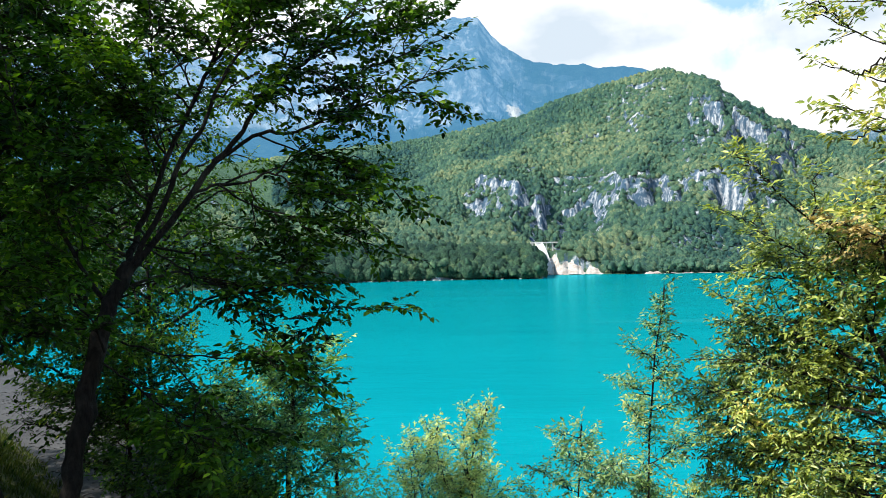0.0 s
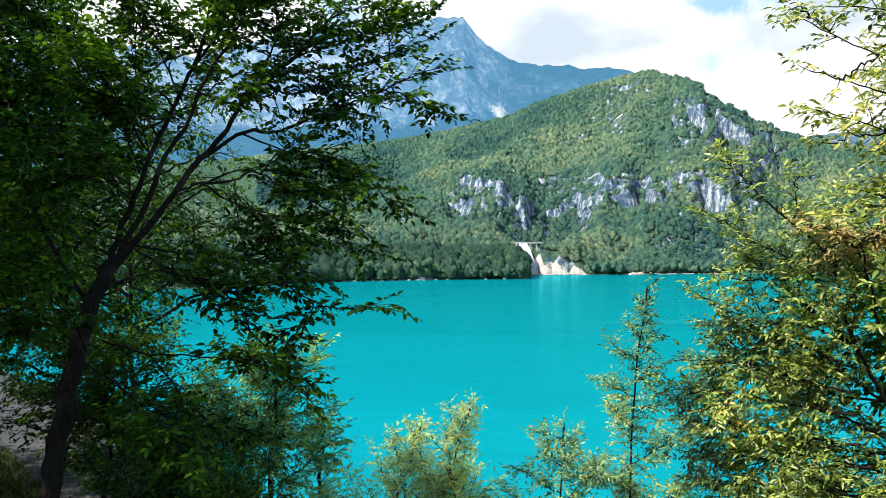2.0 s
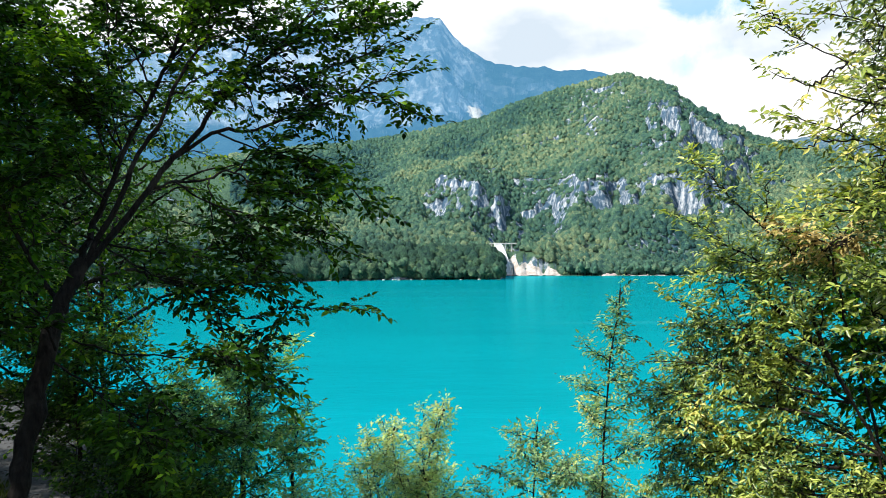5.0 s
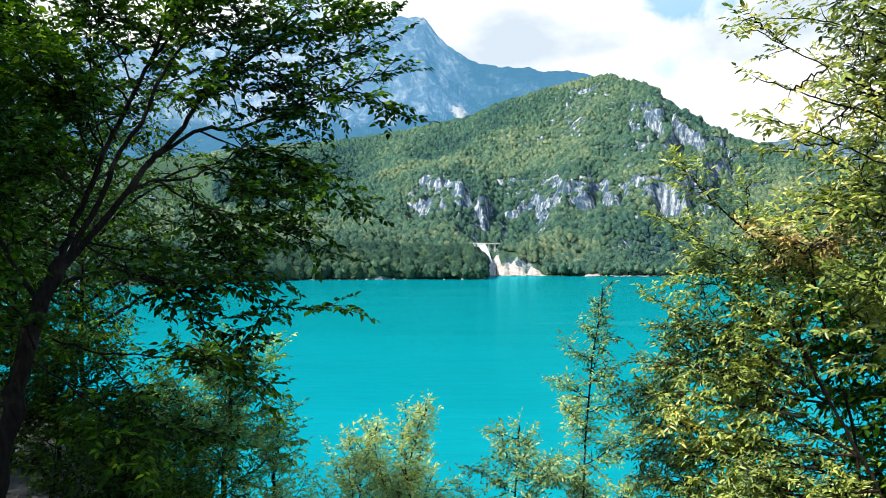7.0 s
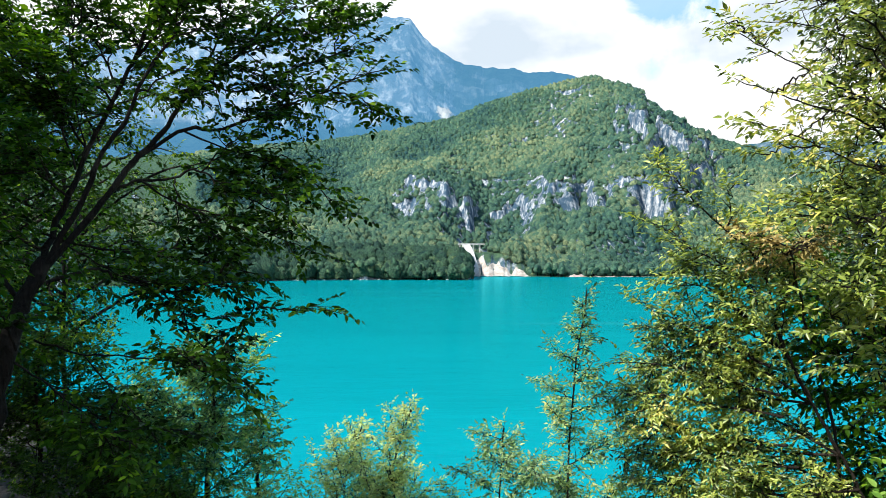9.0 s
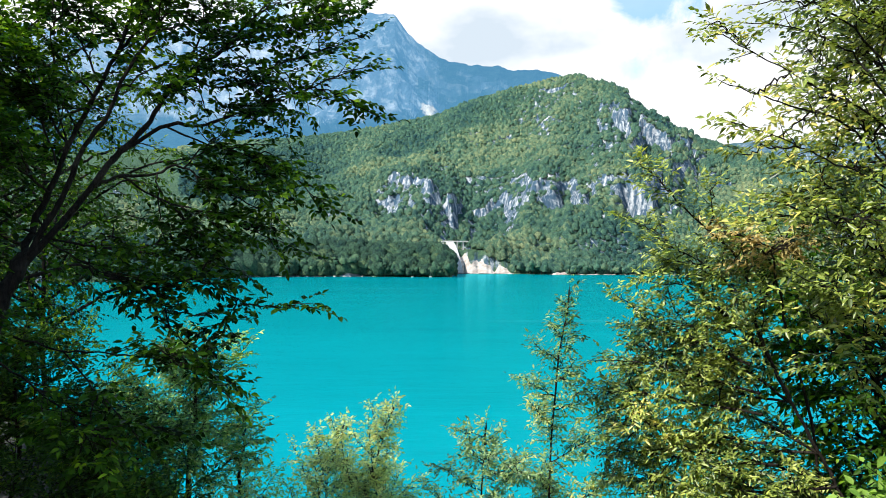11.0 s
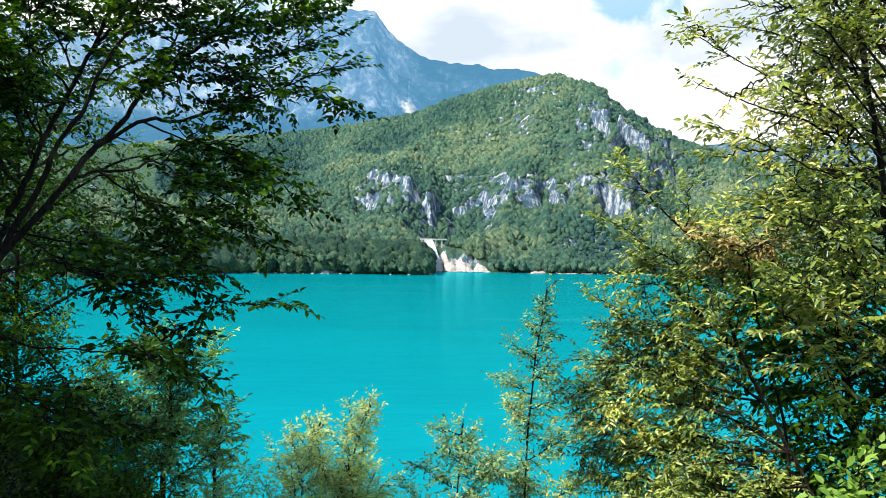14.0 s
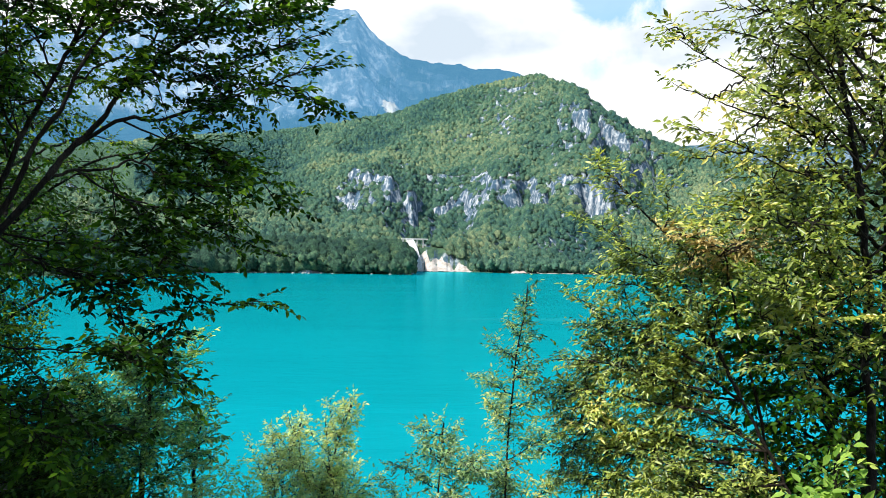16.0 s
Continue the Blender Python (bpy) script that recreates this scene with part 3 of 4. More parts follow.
stones = [boulder(i) for i in range(4)]
rs = np.random.RandomState(8)
for i in range(22):
    a = (-9 + 11.2 * rs.rand()) if i < 13 else (2.75 + 0.25 * rs.rand() if i < 15 else -21 + 4 * rs.rand())
    ob = new("boulder", stones[i % 4])
    k = 0.6 + 1.0 * rs.rand() ** 2
    ob.matrix_world = Matrix.Translation(polar(a, float(shore(np.array([a]))[0]) - 1.5 - 2 * rs.rand(), 0.15)) @ Matrix.Rotation(rs.rand() * 6, 4, "Z") @ Matrix.Diagonal((k, k, k, 1))
    tagged(ob, "pale weathered boulder at the water's edge", "boulder", "boulders along the far shore")


# ---- far mountains behind ----
def far_height(AZ, R, r0, r1, crest, rough, seed):
    U = (R - r0) / (r1 - r0)
    x, y = R * np.sin(np.radians(AZ)), R * np.cos(np.radians(AZ))
    h = 15 + along(AZ, *crest) * r1 * (1 + 0.011 * fbm(AZ * 1.1 + seed, AZ * 0, 4))
    ribs = fbm(AZ * 0.55 + seed, U * 1.2, 5)
    t = np.clip(U + 0.05 * ribs * (1 - np.abs(2 * U - 1)), 0, 1.2)
    Z = h * np.where(t < 1, 0.30 * t + 0.70 * np.abs(t) ** 2.1, 1 - 1.2 * (t - 1))
    Z = Z + cliff(Z + 60 * fbm(x * 0.006, y * 0.006 + 3, 4), 0.62 * h + 60 * ribs, 0.10 * h, 26, 120) + cliff(Z, 0.86 * h + 40 * ribs, 0.05 * h, 20, 90)
    Z = Z - 1.3 * rough * np.abs(fbm(x * 0.0032 + seed, y * 0.0018, 5, 0.55)) * smooth(0, 0.25, U) * smooth(1.02, 0.8, U)
    return Z + rough * fbm(x * 0.004, y * 0.004, 6, 0.55) * smooth(0, 0.2, U) * (0.25 + 0.75 * smooth(1.0, 0.75, U))


def far_range(name, label, az0, az1, r0, r1, crest, mat, rough, seed, step=0.12):
    U, AZ = np.meshgrid(np.linspace(0, 1.15, 90), np.arange(az0, az1, step))
    R = r0 + U * (r1 - r0)
    Z = far_height(AZ, R, r0, r1, crest, rough, seed)
    return tagged(new(name, sheet(name, R * np.sin(np.radians(AZ)), R * np.cos(np.radians(AZ)), Z, mat)), label, "mountain", kind="structure")


MASSIF = ((-40, 0.20), (-26, 0.25), (-20, 0.235), (-14, 0.27), (-9, 0.275), (-5, 0.286), (-3.4, 0.292), (-1.8, 0.292), (-0.9, 0.265), (0.9, 0.243), (3.3, 0.2255), (4.8, 0.226), (7.5, 0.222), (9.7, 0.216), (12, 0.19), (16, 0.10))
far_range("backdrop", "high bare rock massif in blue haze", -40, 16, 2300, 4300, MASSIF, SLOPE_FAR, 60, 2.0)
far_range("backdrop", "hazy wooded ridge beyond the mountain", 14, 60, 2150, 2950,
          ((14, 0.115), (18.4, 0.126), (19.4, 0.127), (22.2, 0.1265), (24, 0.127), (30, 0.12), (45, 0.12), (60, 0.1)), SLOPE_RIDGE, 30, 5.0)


# ---- near bank: verge, gravel path, steep slope to the water ----
PATH_N = Vector((0.76, 0.65, 0))        # across the path, towards the lake


def bank(x, y):
    s = x * PATH_N.x + y * PATH_N.y
    q = -x * PATH_N.y + y * PATH_N.x
    z = np.where(s < 1.9, 13.4 - 0.55 * smooth(0.2, 1.9, s) * 1.0 + 0.42 * np.maximum(0, -s), 12.6)
    z = np.where(s < 1.9, np.maximum(z - 0.25 * smooth(1.3, 1.9, s), 12.6), z)
    z = np.where(s > 3.5, 12.6 - 0.80 * (s - 3.5), z)
    rough = smooth(0.25, 0.0, np.minimum(np.abs(s - 2.7) - 0.8, 0.25))
    z = z + 0.10 * fbm(x * 0.9, y * 0.9, 5) * (1 - 0.85 * rough)
    return np.maximum(z, -1.5)


xs, ys = np.concatenate([np.linspace(-60, -14, 40), np.linspace(-13.8, 14, 120), np.linspace(14.5, 60, 40)]), np.concatenate([np.linspace(-50, -3, 30), np.linspace(-2.8, 18, 90), np.linspace(18.5, 70, 50)])
X, Y = np.meshgrid(xs, ys)
ground = tagged(new("ground", sheet("ground", X.T, Y.T, bank(X, Y).T, SOIL)), "shaded earth bank above the lake", "ground", kind="structure")


def strip(name, s0, s1, q0, q1, lift, mat, label):
    s, q = np.meshgrid(np.linspace(s0, s1, 16), np.linspace(q0, q1, 130))
    s = s + 0.12 * fbm(q * 0.8, s * 0.1 + 3, 3)
    x, y = s * PATH_N.x - q * PATH_N.y, s * PATH_N.y + q * PATH_N.x
    return tagged(new(name, sheet(name, x, y, bank(x, y) + lift, mat)), label, name, kind="structure")


strip("path", 1.95, 3.45, -6, 30, 0.03, GRAVEL, "grey gravel footpath in leafy shade")
strip("verge", 0.9, 1.97, -6, 30, 0.02, GRASS, "mossy grass verge beside the path")


def tufts(name, label, count, s0, s1, q0, q1, tall, mat, seed):
    """Grass blades leaning every way, rooted in the bank."""
    rs = np.random.RandomState(seed)
    sv, q = s0 + (s1 - s0) * rs.rand(count), q0 + (q1 - q0) * rs.rand(count)
    x, y = sv * PATH_N.x - q * PATH_N.y, sv * PATH_N.y + q * PATH_N.x
    z = bank(x, y)
    h = tall * (0.5 + rs.rand(count))
    th = rs.rand(count) * 6.283
    lean = rs.normal(0, 0.35, (count, 2)) * h[:, None]
    wx, wy = 0.004 * np.cos(th), 0.004 * np.sin(th)
    b0, b1 = np.stack([x - wx, y - wy, z - 0.01], -1), np.stack([x + wx, y + wy, z - 0.01], -1)
    m = np.stack([x + lean[:, 0] * 0.4 + wx, y + lean[:, 1] * 0.4 + wy, z + 0.6 * h], -1)
    t = np.stack([x + lean[:, 0], y + lean[:, 1], z + h], -1)
    i = np.arange(count)[:, None] * 4
    faces = np.concatenate([i + [[0, 1, 2]], i + [[0, 2, 3]]])
    return tagged(new(name, np_mesh(name, np.stack([b0, b1, m, t], 1).reshape(-1, 3), faces, mat)), label, name, kind="stuff")


GRASS_BLADE = leaf_material("grass_blade", (0.03, 0.05, 0.010), (0.09, 0.12, 0.022), (0.19, 0.18, 0.05), 0.2, (1.2, 1.3, 0.5, 1), 0.2)
tufts("grass", "short mossy grass on the verge", 26000, 0.4, 1.98, 3, 16, 0.07, GRASS_BLADE, 91)
tufts("grass", "ragged grass on the lake side of the path", 7000, 3.4, 4.1, 2, 18, 0.16, GRASS_BLADE, 92)

# fallen leaves and small stones on the path
rs = np.random.RandomState(93)
sv, q = 1.95 + 1.5 * rs.rand(1500), 3 + 15 * rs.rand(1500)
x, y = sv * PATH_N.x - q * PATH_N.y, sv * PATH_N.y + q * PATH_N.x
pv, pf = blob(1, 5)
k = (0.012 + 0.02 * rs.rand(1500) ** 2)[:, None, None]
pv = pv[None] * k * np.array([1, 1, 0.5]) + np.stack([x, y, bank(x, y) + 0.034], -1)[:, None]
tagged(new("gravel", np_mesh("gravel", pv.reshape(-1, 3), (pf[None] + (np.arange(1500) * pv.shape[1])[:, None, None]).reshape(-1, 3), PEBBLE, False)), "loose small stones on the path", "gravel", kind="stuff")


# ---- plants ----
class Plant:
    """Grows limbs, twigs and leaves; build() turns them into a thing with parts."""

    def __init__(self, seed, sunward=0.0):
        self.lift = np.array([0, 0, 1.0]) * (1 - 0.5 * sunward) + np.array(SUN_FROM) * sunward
        self.rs = np.random.RandomState(seed)
        self.limbs, self.twigs, self.leaves = [], [], []

    def curve(self, pts, n, wig=0.0):
        p = np.array(pts, float)
        p = np.vstack([2 * p[0] - p[1], p, 2 * p[-1] - p[-2]])
        out = []
        for t in np.linspace(0, len(p) - 3, n):
            i = min(int(t), len(p) - 4)
            f = t - i
            a, b, c, d = p[i:i + 4]
            out.append(0.5 * (2 * b + (c - a) * f + (2 * a - 5 * b + 4 * c - d) * f * f + (3 * b - a - 3 * c + d) * f ** 3))
        out = np.array(out)
        if wig:
            out[1:-1] += self.rs.normal(0, wig, (n - 2, 3))
        return out

    def limb(self, pts, r0, r1, wig=0.012, name="limb"):
        n = max(6, int(4 * len(pts)))
        path = self.curve(pts, n, wig)
        self.limbs.append((name, path, np.linspace(r0, r1, n)))
        return path

    def spray(self, path, reach, gap=0.06, start=0.2, leaf=0.055, twig_gap=0.055, twig_len=0.24, leaf_gap=0.03, droop=0.15, flat=0.75, keep=1.0, tip=True, wide=1.0):
        """Side shoots with twigs and leaves along a limb."""
        rs = self.rs
        seg = np.linalg.norm(np.diff(path, axis=0), axis=1)
        cum = np.concatenate([[0], np.cumsum(seg)])
        total = cum[-1]
        side = 1
        for s in np.arange(start * total, total, gap):
            s = min(total - 1e-3, s + rs.normal(0, gap * 0.3))
            if s < 0 or rs.rand() > keep:
                continue
            i = min(np.searchsorted(cum, s) - 1, len(seg) - 1)
            i = max(i, 0)
            o = path[i] + (path[i + 1] - path[i]) * (s - cum[i]) / seg[i]
            T = (path[i + 1] - path[i]) / seg[i]
            side = -side
            S = np.cross(T, [0, 0, 1.0])
            S = S / (np.linalg.norm(S) + 1e-6)
            V = np.cross(S, T)
            th = rs.normal(0, 1 - flat) * 2.2
            lat = S * math.cos(th) * side + V * math.sin(th)
            a = radians(rs.uniform(35, 65))
            d = T * math.cos(a) + lat * math.sin(a)
            frac = s / total
            L = reach * (1 - 0.55 * frac) * rs.uniform(0.55, 1.15)
            self.shoot(o, d, L, leaf, twig_gap, twig_len, leaf_gap, droop, wide)
        if tip:
            T = path[-1] - path[-2]
            self.shoot(path[-1], T / np.linalg.norm(T), reach * 0.5, leaf, twig_gap, twig_len, leaf_gap, droop, wide)

    def bough(self, pts, r0, r1, reach, subs=3, length=0.6, wig=0.004, **kw):
        """A limb with its sprays and some lesser boughs."""
        path = self.limb(pts, r0, r1, wig)
        self.spray(path, reach, **kw)
        for i in range(subs):
            f = max(0.2, kw["start"] - 0.08) + (0.92 - max(0.2, kw["start"] - 0.08)) * (i + self.rs.rand()) / max(1, subs)
            j = int(f * (len(path) - 2))
            T = path[j + 1] - path[j]
            T = T / np.linalg.norm(T)
            d = T * 0.55 + self.rs.normal(0, 0.55, 3) + np.array([0, 0, 0.12])
            d = d / np.linalg.norm(d)
            L = length * self.rs.uniform(0.6, 1.2)
            o = path[j]
            sub = self.limb([o, o + d * L * 0.5, o + (d * 0.9 + np.array([0, 0, -0.1])) * L], max(0.005, r0 * 0.4), 0.003, 0.008)
            self.spray(sub, reach * 0.75, **dict(kw, start=0.05))

    def shoot(self, o, d, L, leaf, twig_gap, twig_len, leaf_gap, droop, wide=1.0):
        rs = self.rs
        n = 5
        pts = [o]
        for i in range(n):
            d = d + rs.normal(0, 0.10, 3) + np.array([0, 0, -droop * 0.35])
            d = d / np.linalg.norm(d)
            pts.append(pts[-1] + d * L / n)
        pts = np.array(pts)
        self.twigs.append((pts, 0.0035 + 0.004 * L, 0.0015))
        side = 1
        for s in np.arange(0.12 * L, L, twig_gap):
            f = s / L * n
            i = min(int(f), n - 1)
            p = pts[i] + (pts[i + 1] - pts[i]) * (f - i)
            T = pts[i + 1] - pts[i]
            T = T / np.linalg.norm(T)
            side = -side
            S = np.cross(T, [0, 0, 1.0])
            S = S / (np.linalg.norm(S) + 1e-6)
            a = radians(rs.uniform(35, 60))
            dd = T * math.cos(a) + S * side * math.sin(a) + rs.normal(0, 0.22, 3)
            dd = dd / np.linalg.norm(dd)
            l = twig_len * (1 - 0.4 * s / L) * rs.uniform(0.5, 1.2)
            self.twig(p, dd, l, leaf, leaf_gap, droop, wide)
        self.twig(pts[-1], d, twig_len * 0.8, leaf, leaf_gap, droop, wide)

    def twig(self, p, d, l, leaf, leaf_gap, droop, wide):
        rs = self.rs
        mid = p + d * l * 0.5 + rs.normal(0, 0.008, 3)
        end = p + d * l + np.array([0, 0, -droop * l * 0.5])
        if l > 0.115:
            self.twigs.append((np.array([p, end]), 0.0022, 0.001))
        k = max(2, int(l / leaf_gap)) + 1
        up = self.lift + rs.normal(0, 0.25, 3)
        f = ((np.arange(k) + 0.6) / (k - 0.4))[:, None]
        q = p + (mid - p) * np.minimum(1, 2 * f) + (end - mid) * np.maximum(0, 2 * f - 1)
        S = np.cross(d, up)
        S = S / (np.linalg.norm(S) + 1e-6)
        a = np.radians(rs.uniform(40, 75, k))
        a[-1] = 0
        a = a * np.where(np.arange(k) % 2, 1, -1)
        ld = d * np.cos(a)[:, None] + S * np.sin(a)[:, None] + np.array([0, 0, -0.12 - droop]) + rs.normal(0, 0.22, (k, 3))
        self.leaves.append((q, ld, up + rs.normal(0, 0.5, (k, 3)), leaf * rs.uniform(0.6, 1.25, k), np.full(k, wide)))

    # -- meshes
    @staticmethod
    def tubes(items, sides):
        vv, ff, base = [], [], 0
        ang = np.arange(sides) * 2 * np.pi / sides
        for path, radii in items:
            n = len(path)
            T = np.gradient(path, axis=0)
            T /= np.linalg.norm(T, axis=1)[:, None] + 1e-9
            ref = np.array([0.31, 0.9, 0.2]) if abs(T[0, 1]) < 0.8 else np.array([0.95, 0.1, 0.2])
            S = np.cross(T, ref)
            S /= np.linalg.norm(S, axis=1)[:, None] + 1e-9
            B = np.cross(T, S)
            ring = path[:, None] + radii[:, None, None] * (np.cos(ang)[None, :, None] * S[:, None] + np.sin(ang)[None, :, None] * B[:, None])
            vv.append(ring.reshape(-1, 3))
            i = np.arange(n - 1)[:, None] * sides + np.arange(sides)[None]
            j = np.arange(n - 1)[:, None] * sides + (np.arange(sides)[None] + 1) % sides
            ff.append((np.stack([i, j, j + sides, i + sides], -1) + base).reshape(-1, 4))
            base += n * sides
        return np.concatenate(vv), np.concatenate(ff)

    def build(self, name, label, category, base, leaf_mat, bark, singles=0, group=""):
        root = tagged(new(name), label, category, group)
        root.location = base
        back = -np.array(base)
        made = []
        for nm, path, radii in self.limbs:
            rad = radii * (1 + 0.07 * np.random.RandomState(len(path)).normal(0, 1, len(radii)))
            v, f = self.tubes([(path + back, rad)], 9 if nm == "trunk" else 7)
            made.append(part(nm, np_mesh(nm, v, f, bark), root))
        if self.twigs:
            v, f = self.tubes([(p + back, np.linspace(a, b, len(p))) for p, a, b in self.twigs], 3)
            part("twig", np_mesh("twig", v, f, TWIG), root, kind="stuff")
        if self.leaves:
            P, D, N, size, wide = (np.concatenate([l[i] for l in self.leaves]) for i in range(5))
            P = P + back
            D /= np.linalg.norm(D, axis=1)[:, None]
            S = np.cross(D, N)
            S /= np.linalg.norm(S, axis=1)[:, None] + 1e-9
            N = np.cross(S, D)
            one = min(singles, len(P))
            pick = np.linspace(0, len(P) - 1, one).astype(int) if one else np.array([], int)
            rest = np.setdiff1d(np.arange(len(P)), pick)
            tv, tf = LEAF_VERTS, LEAF_FACES
            q = P[rest][:, None] + size[rest][:, None, None] * (tv[None, :, 0:1] * S[rest][:, None] * wide[rest][:, None, None] + tv[None, :, 1:2] * D[rest][:, None] + tv[None, :, 2:3] * N[rest][:, None])
            f = tf[None] + (np.arange(len(rest)) * len(tv))[:, None, None]
            part("foliage", np_mesh("foliage", q.reshape(-1, 3), f.reshape(-1, 3), leaf_mat), root, kind="stuff")
            if one:
                me = np_mesh("leaf", tv, tf, leaf_mat)
                spine = np.concatenate([path for _, path, _ in self.limbs]) + back
                owner = np.concatenate([np.full(len(l[1]), j) for j, l in enumerate(self.limbs)])
                for i in pick:
                    lf = new("leaf", me)
                    lf.parent = made[owner[np.argmin(((spine - P[i]) ** 2).sum(1))]]
                    k = size[i]
                    lf.matrix_basis = Matrix(((S[i][0] * k * wide[i], D[i][0] * k, N[i][0] * k, P[i][0]), (S[i][1] * k * wide[i], D[i][1] * k, N[i][1] * k, P[i][1]),
                                              (S[i][2] * k * wide[i], D[i][2] * k, N[i][2] * k, P[i][2]), (0, 0, 0, 1)))
        return root


# a pointed oval leaf, folded a little along its midrib
LEAF_VERTS = np.array([(0, 0, 0), (-0.23, 0.22, 0.07), (-0.26, 0.52, 0.04), (0, 1.0, -0.14), (0.26, 0.52, 0.04), (0.23, 0.22, 0.07)])
LEAF_FACES = np.array([(0, 3, 1), (1, 3, 2), (0, 5, 3), (5, 4, 3)])


def foot(x, y):
    return float(bank(np.array([x]), np.array([y]))[0])


def sapling(seed, base, top, reach, n, leaf_mat, name, label, leaf=0.06, wide=0.95, r0=0.03, start=0.25, rise=0.7, dens=1.0, flat=0.4, droop=0.05, singles=0, bushy=1.0, taper=0.0):
    """A slender young tree: one stem, side limbs shorter towards the top."""
    p = Plant(seed, 0.8)
    b, t = np.array(base, float), np.array(top, float)
    b[2] = foot(b[0], b[1]) - 0.1
    m1, m2 = b + (t - b) * 0.35 + p.rs.normal(0, 0.05, 3), b + (t - b) * 0.7 + p.rs.normal(0, 0.05, 3)
    stem = p.limb([b, m1, m2, t], r0, 0.006, 0.01, "trunk")
    H = np.linalg.norm(t - b)
    ang = p.rs.rand() * 6
    for i in range(n):
        f = start + (0.97 - start) * (i + 0.5) / n
        k = f * (len(stem) - 1)
        j = min(int(k), len(stem) - 2)
        o = stem[j] + (stem[j + 1] - stem[j]) * (k - j)
        ang += 2.4 + p.rs.normal(0, 0.3)
        L = reach * (1.05 - 0.85 * ((f - start) / (1 - start)) ** bushy) * p.rs.uniform(0.75, 1.2)
        if taper:
            L = reach * (0.05 + 0.95 * (1 - (f - start) / (1 - start)) ** taper) * p.rs.uniform(0.55, 1.1)
        d = np.array([math.cos(ang), math.sin(ang), 0])
        up = rise * p.rs.uniform(0.5, 1.5)
        e1, e2 = o + d * L * 0.5 + np.array([0, 0, L * up * 0.42]), o + d * L + np.array([0, 0, L * up])
        path = p.limb([o, e1, e2], 0.004 + 0.003 * L, 0.002, 0.006)
        p.spray(path, 0.06 + 0.30 * L, 0.05 / dens, 0.05, leaf, 0.045 / dens, min(0.14, 0.07 + 0.12 * L), 0.022, droop, flat, wide=wide)
    p.spray(stem, 0.11, 0.05, 0.6, leaf, 0.045, 0.13, 0.022, droop, 0.3, wide=wide)
    return p.build(name, label, "tree", tuple(b), leaf_mat, TWIG, singles)


# -- the hornbeam on the verge
t = Plant(21)
trunk = t.limb([(-2.18, 3.93, 13.65), (-2.17, 3.94, 13.93), (-2.16, 4.00, 14.16), (-2.12, 4.08, 14.52), (-2.10, 4.21, 14.80), (-2.02, 4.30, 15.03)], 0.054, 0.040, 0.008, "trunk")

def horn(pts, r0, r1, reach, start, subs):
    """One bough of the hornbeam, bare at its base, with flat layers of leaves further out."""
    t.bough(pts, r0 * 0.62, r1 * 0.7, reach, subs, 0.34, gap=0.08, start=start, leaf=0.046, twig_gap=0.046, twig_len=0.13, leaf_gap=0.0155, droop=0.0, flat=0.88, wide=0.95)


horn([(-2.04, 4.27, 14.96), (-2.08, 4.49, 15.16), (-2.02, 4.56, 15.38), (-1.94, 4.62, 15.64), (-1.84, 4.68, 15.90), (-1.73, 4.74, 16.17), (-1.67, 4.81, 16.29), (-1.61, 4.87, 16.43), (-1.56, 4.94, 16.65)], 0.034, 0.008, 0.45, 0.62, 3)
horn([(-1.73, 4.75, 16.17), (-1.67, 4.77, 16.36), (-1.65, 4.79, 16.57)], 0.016, 0.005, 0.45, 0.30, 2)
horn([(-2.04, 4.27, 14.96), (-1.89, 4.45, 15.37), (-1.81, 4.48, 15.61), (-1.68, 4.51, 15.80), (-1.61, 4.54, 16.02), (-1.49, 4.57, 16.22), (-1.40, 4.59, 16.40), (-1.32, 4.62, 16.59)], 0.026, 0.007, 0.45, 0.62, 3)
horn([(-2.04, 4.27, 14.96), (-1.79, 4.52, 15.38), (-1.69, 4.59, 15.56), (-1.53, 4.64, 15.75), (-1.44, 4.70, 15.93), (-1.33, 4.76, 16.07), (-1.15, 4.82, 16.23), (-1.04, 4.88, 16.38), (-0.94, 4.94, 16.52), (-0.81, 5.00, 16.73)], 0.032, 0.006, 0.50, 0.50, 4)
horn([(-1.45, 4.74, 15.93), (-1.36, 4.76, 16.11), (-1.29, 4.78, 16.24), (-1.23, 4.80, 16.40), (-1.19, 4.82, 16.62)], 0.013, 0.004, 0.42, 0.45, 3)
horn([(-1.70, 4.60, 15.57), (-1.42, 4.65, 15.76), (-1.26, 4.71, 15.77), (-1.08, 4.76, 15.84), (-0.92, 4.82, 15.92), (-0.75, 4.87, 15.98), (-0.56, 4.92, 16.08), (-0.40, 4.98, 16.16)], 0.019, 0.004, 0.42, 0.45, 4)
horn([(-1.36, 4.88, 16.10), (-1.19, 4.93, 16.03), (-0.97, 4.98, 16.14), (-0.71, 5.03, 16.25), (-0.46, 5.08, 16.35)], 0.012, 0.004, 0.42, 0.30, 4)
horn([(-1.17, 4.92, 16.25), (-0.94, 5.01, 16.35), (-0.69, 5.09, 16.44), (-0.49, 5.18, 16.54)], 0.011, 0.004, 0.42, 0.25, 4)
horn([(-1.76, 4.56, 15.43), (-1.62, 4.56, 15.47), (-1.47, 4.57, 15.48), (-1.36, 4.58, 15.53), (-1.27, 4.59, 15.51), (-1.19, 4.60, 15.45), (-1.01, 4.60, 15.36), (-0.82, 4.61, 15.27)], 0.014, 0.004, 0.40, 0.40, 4)
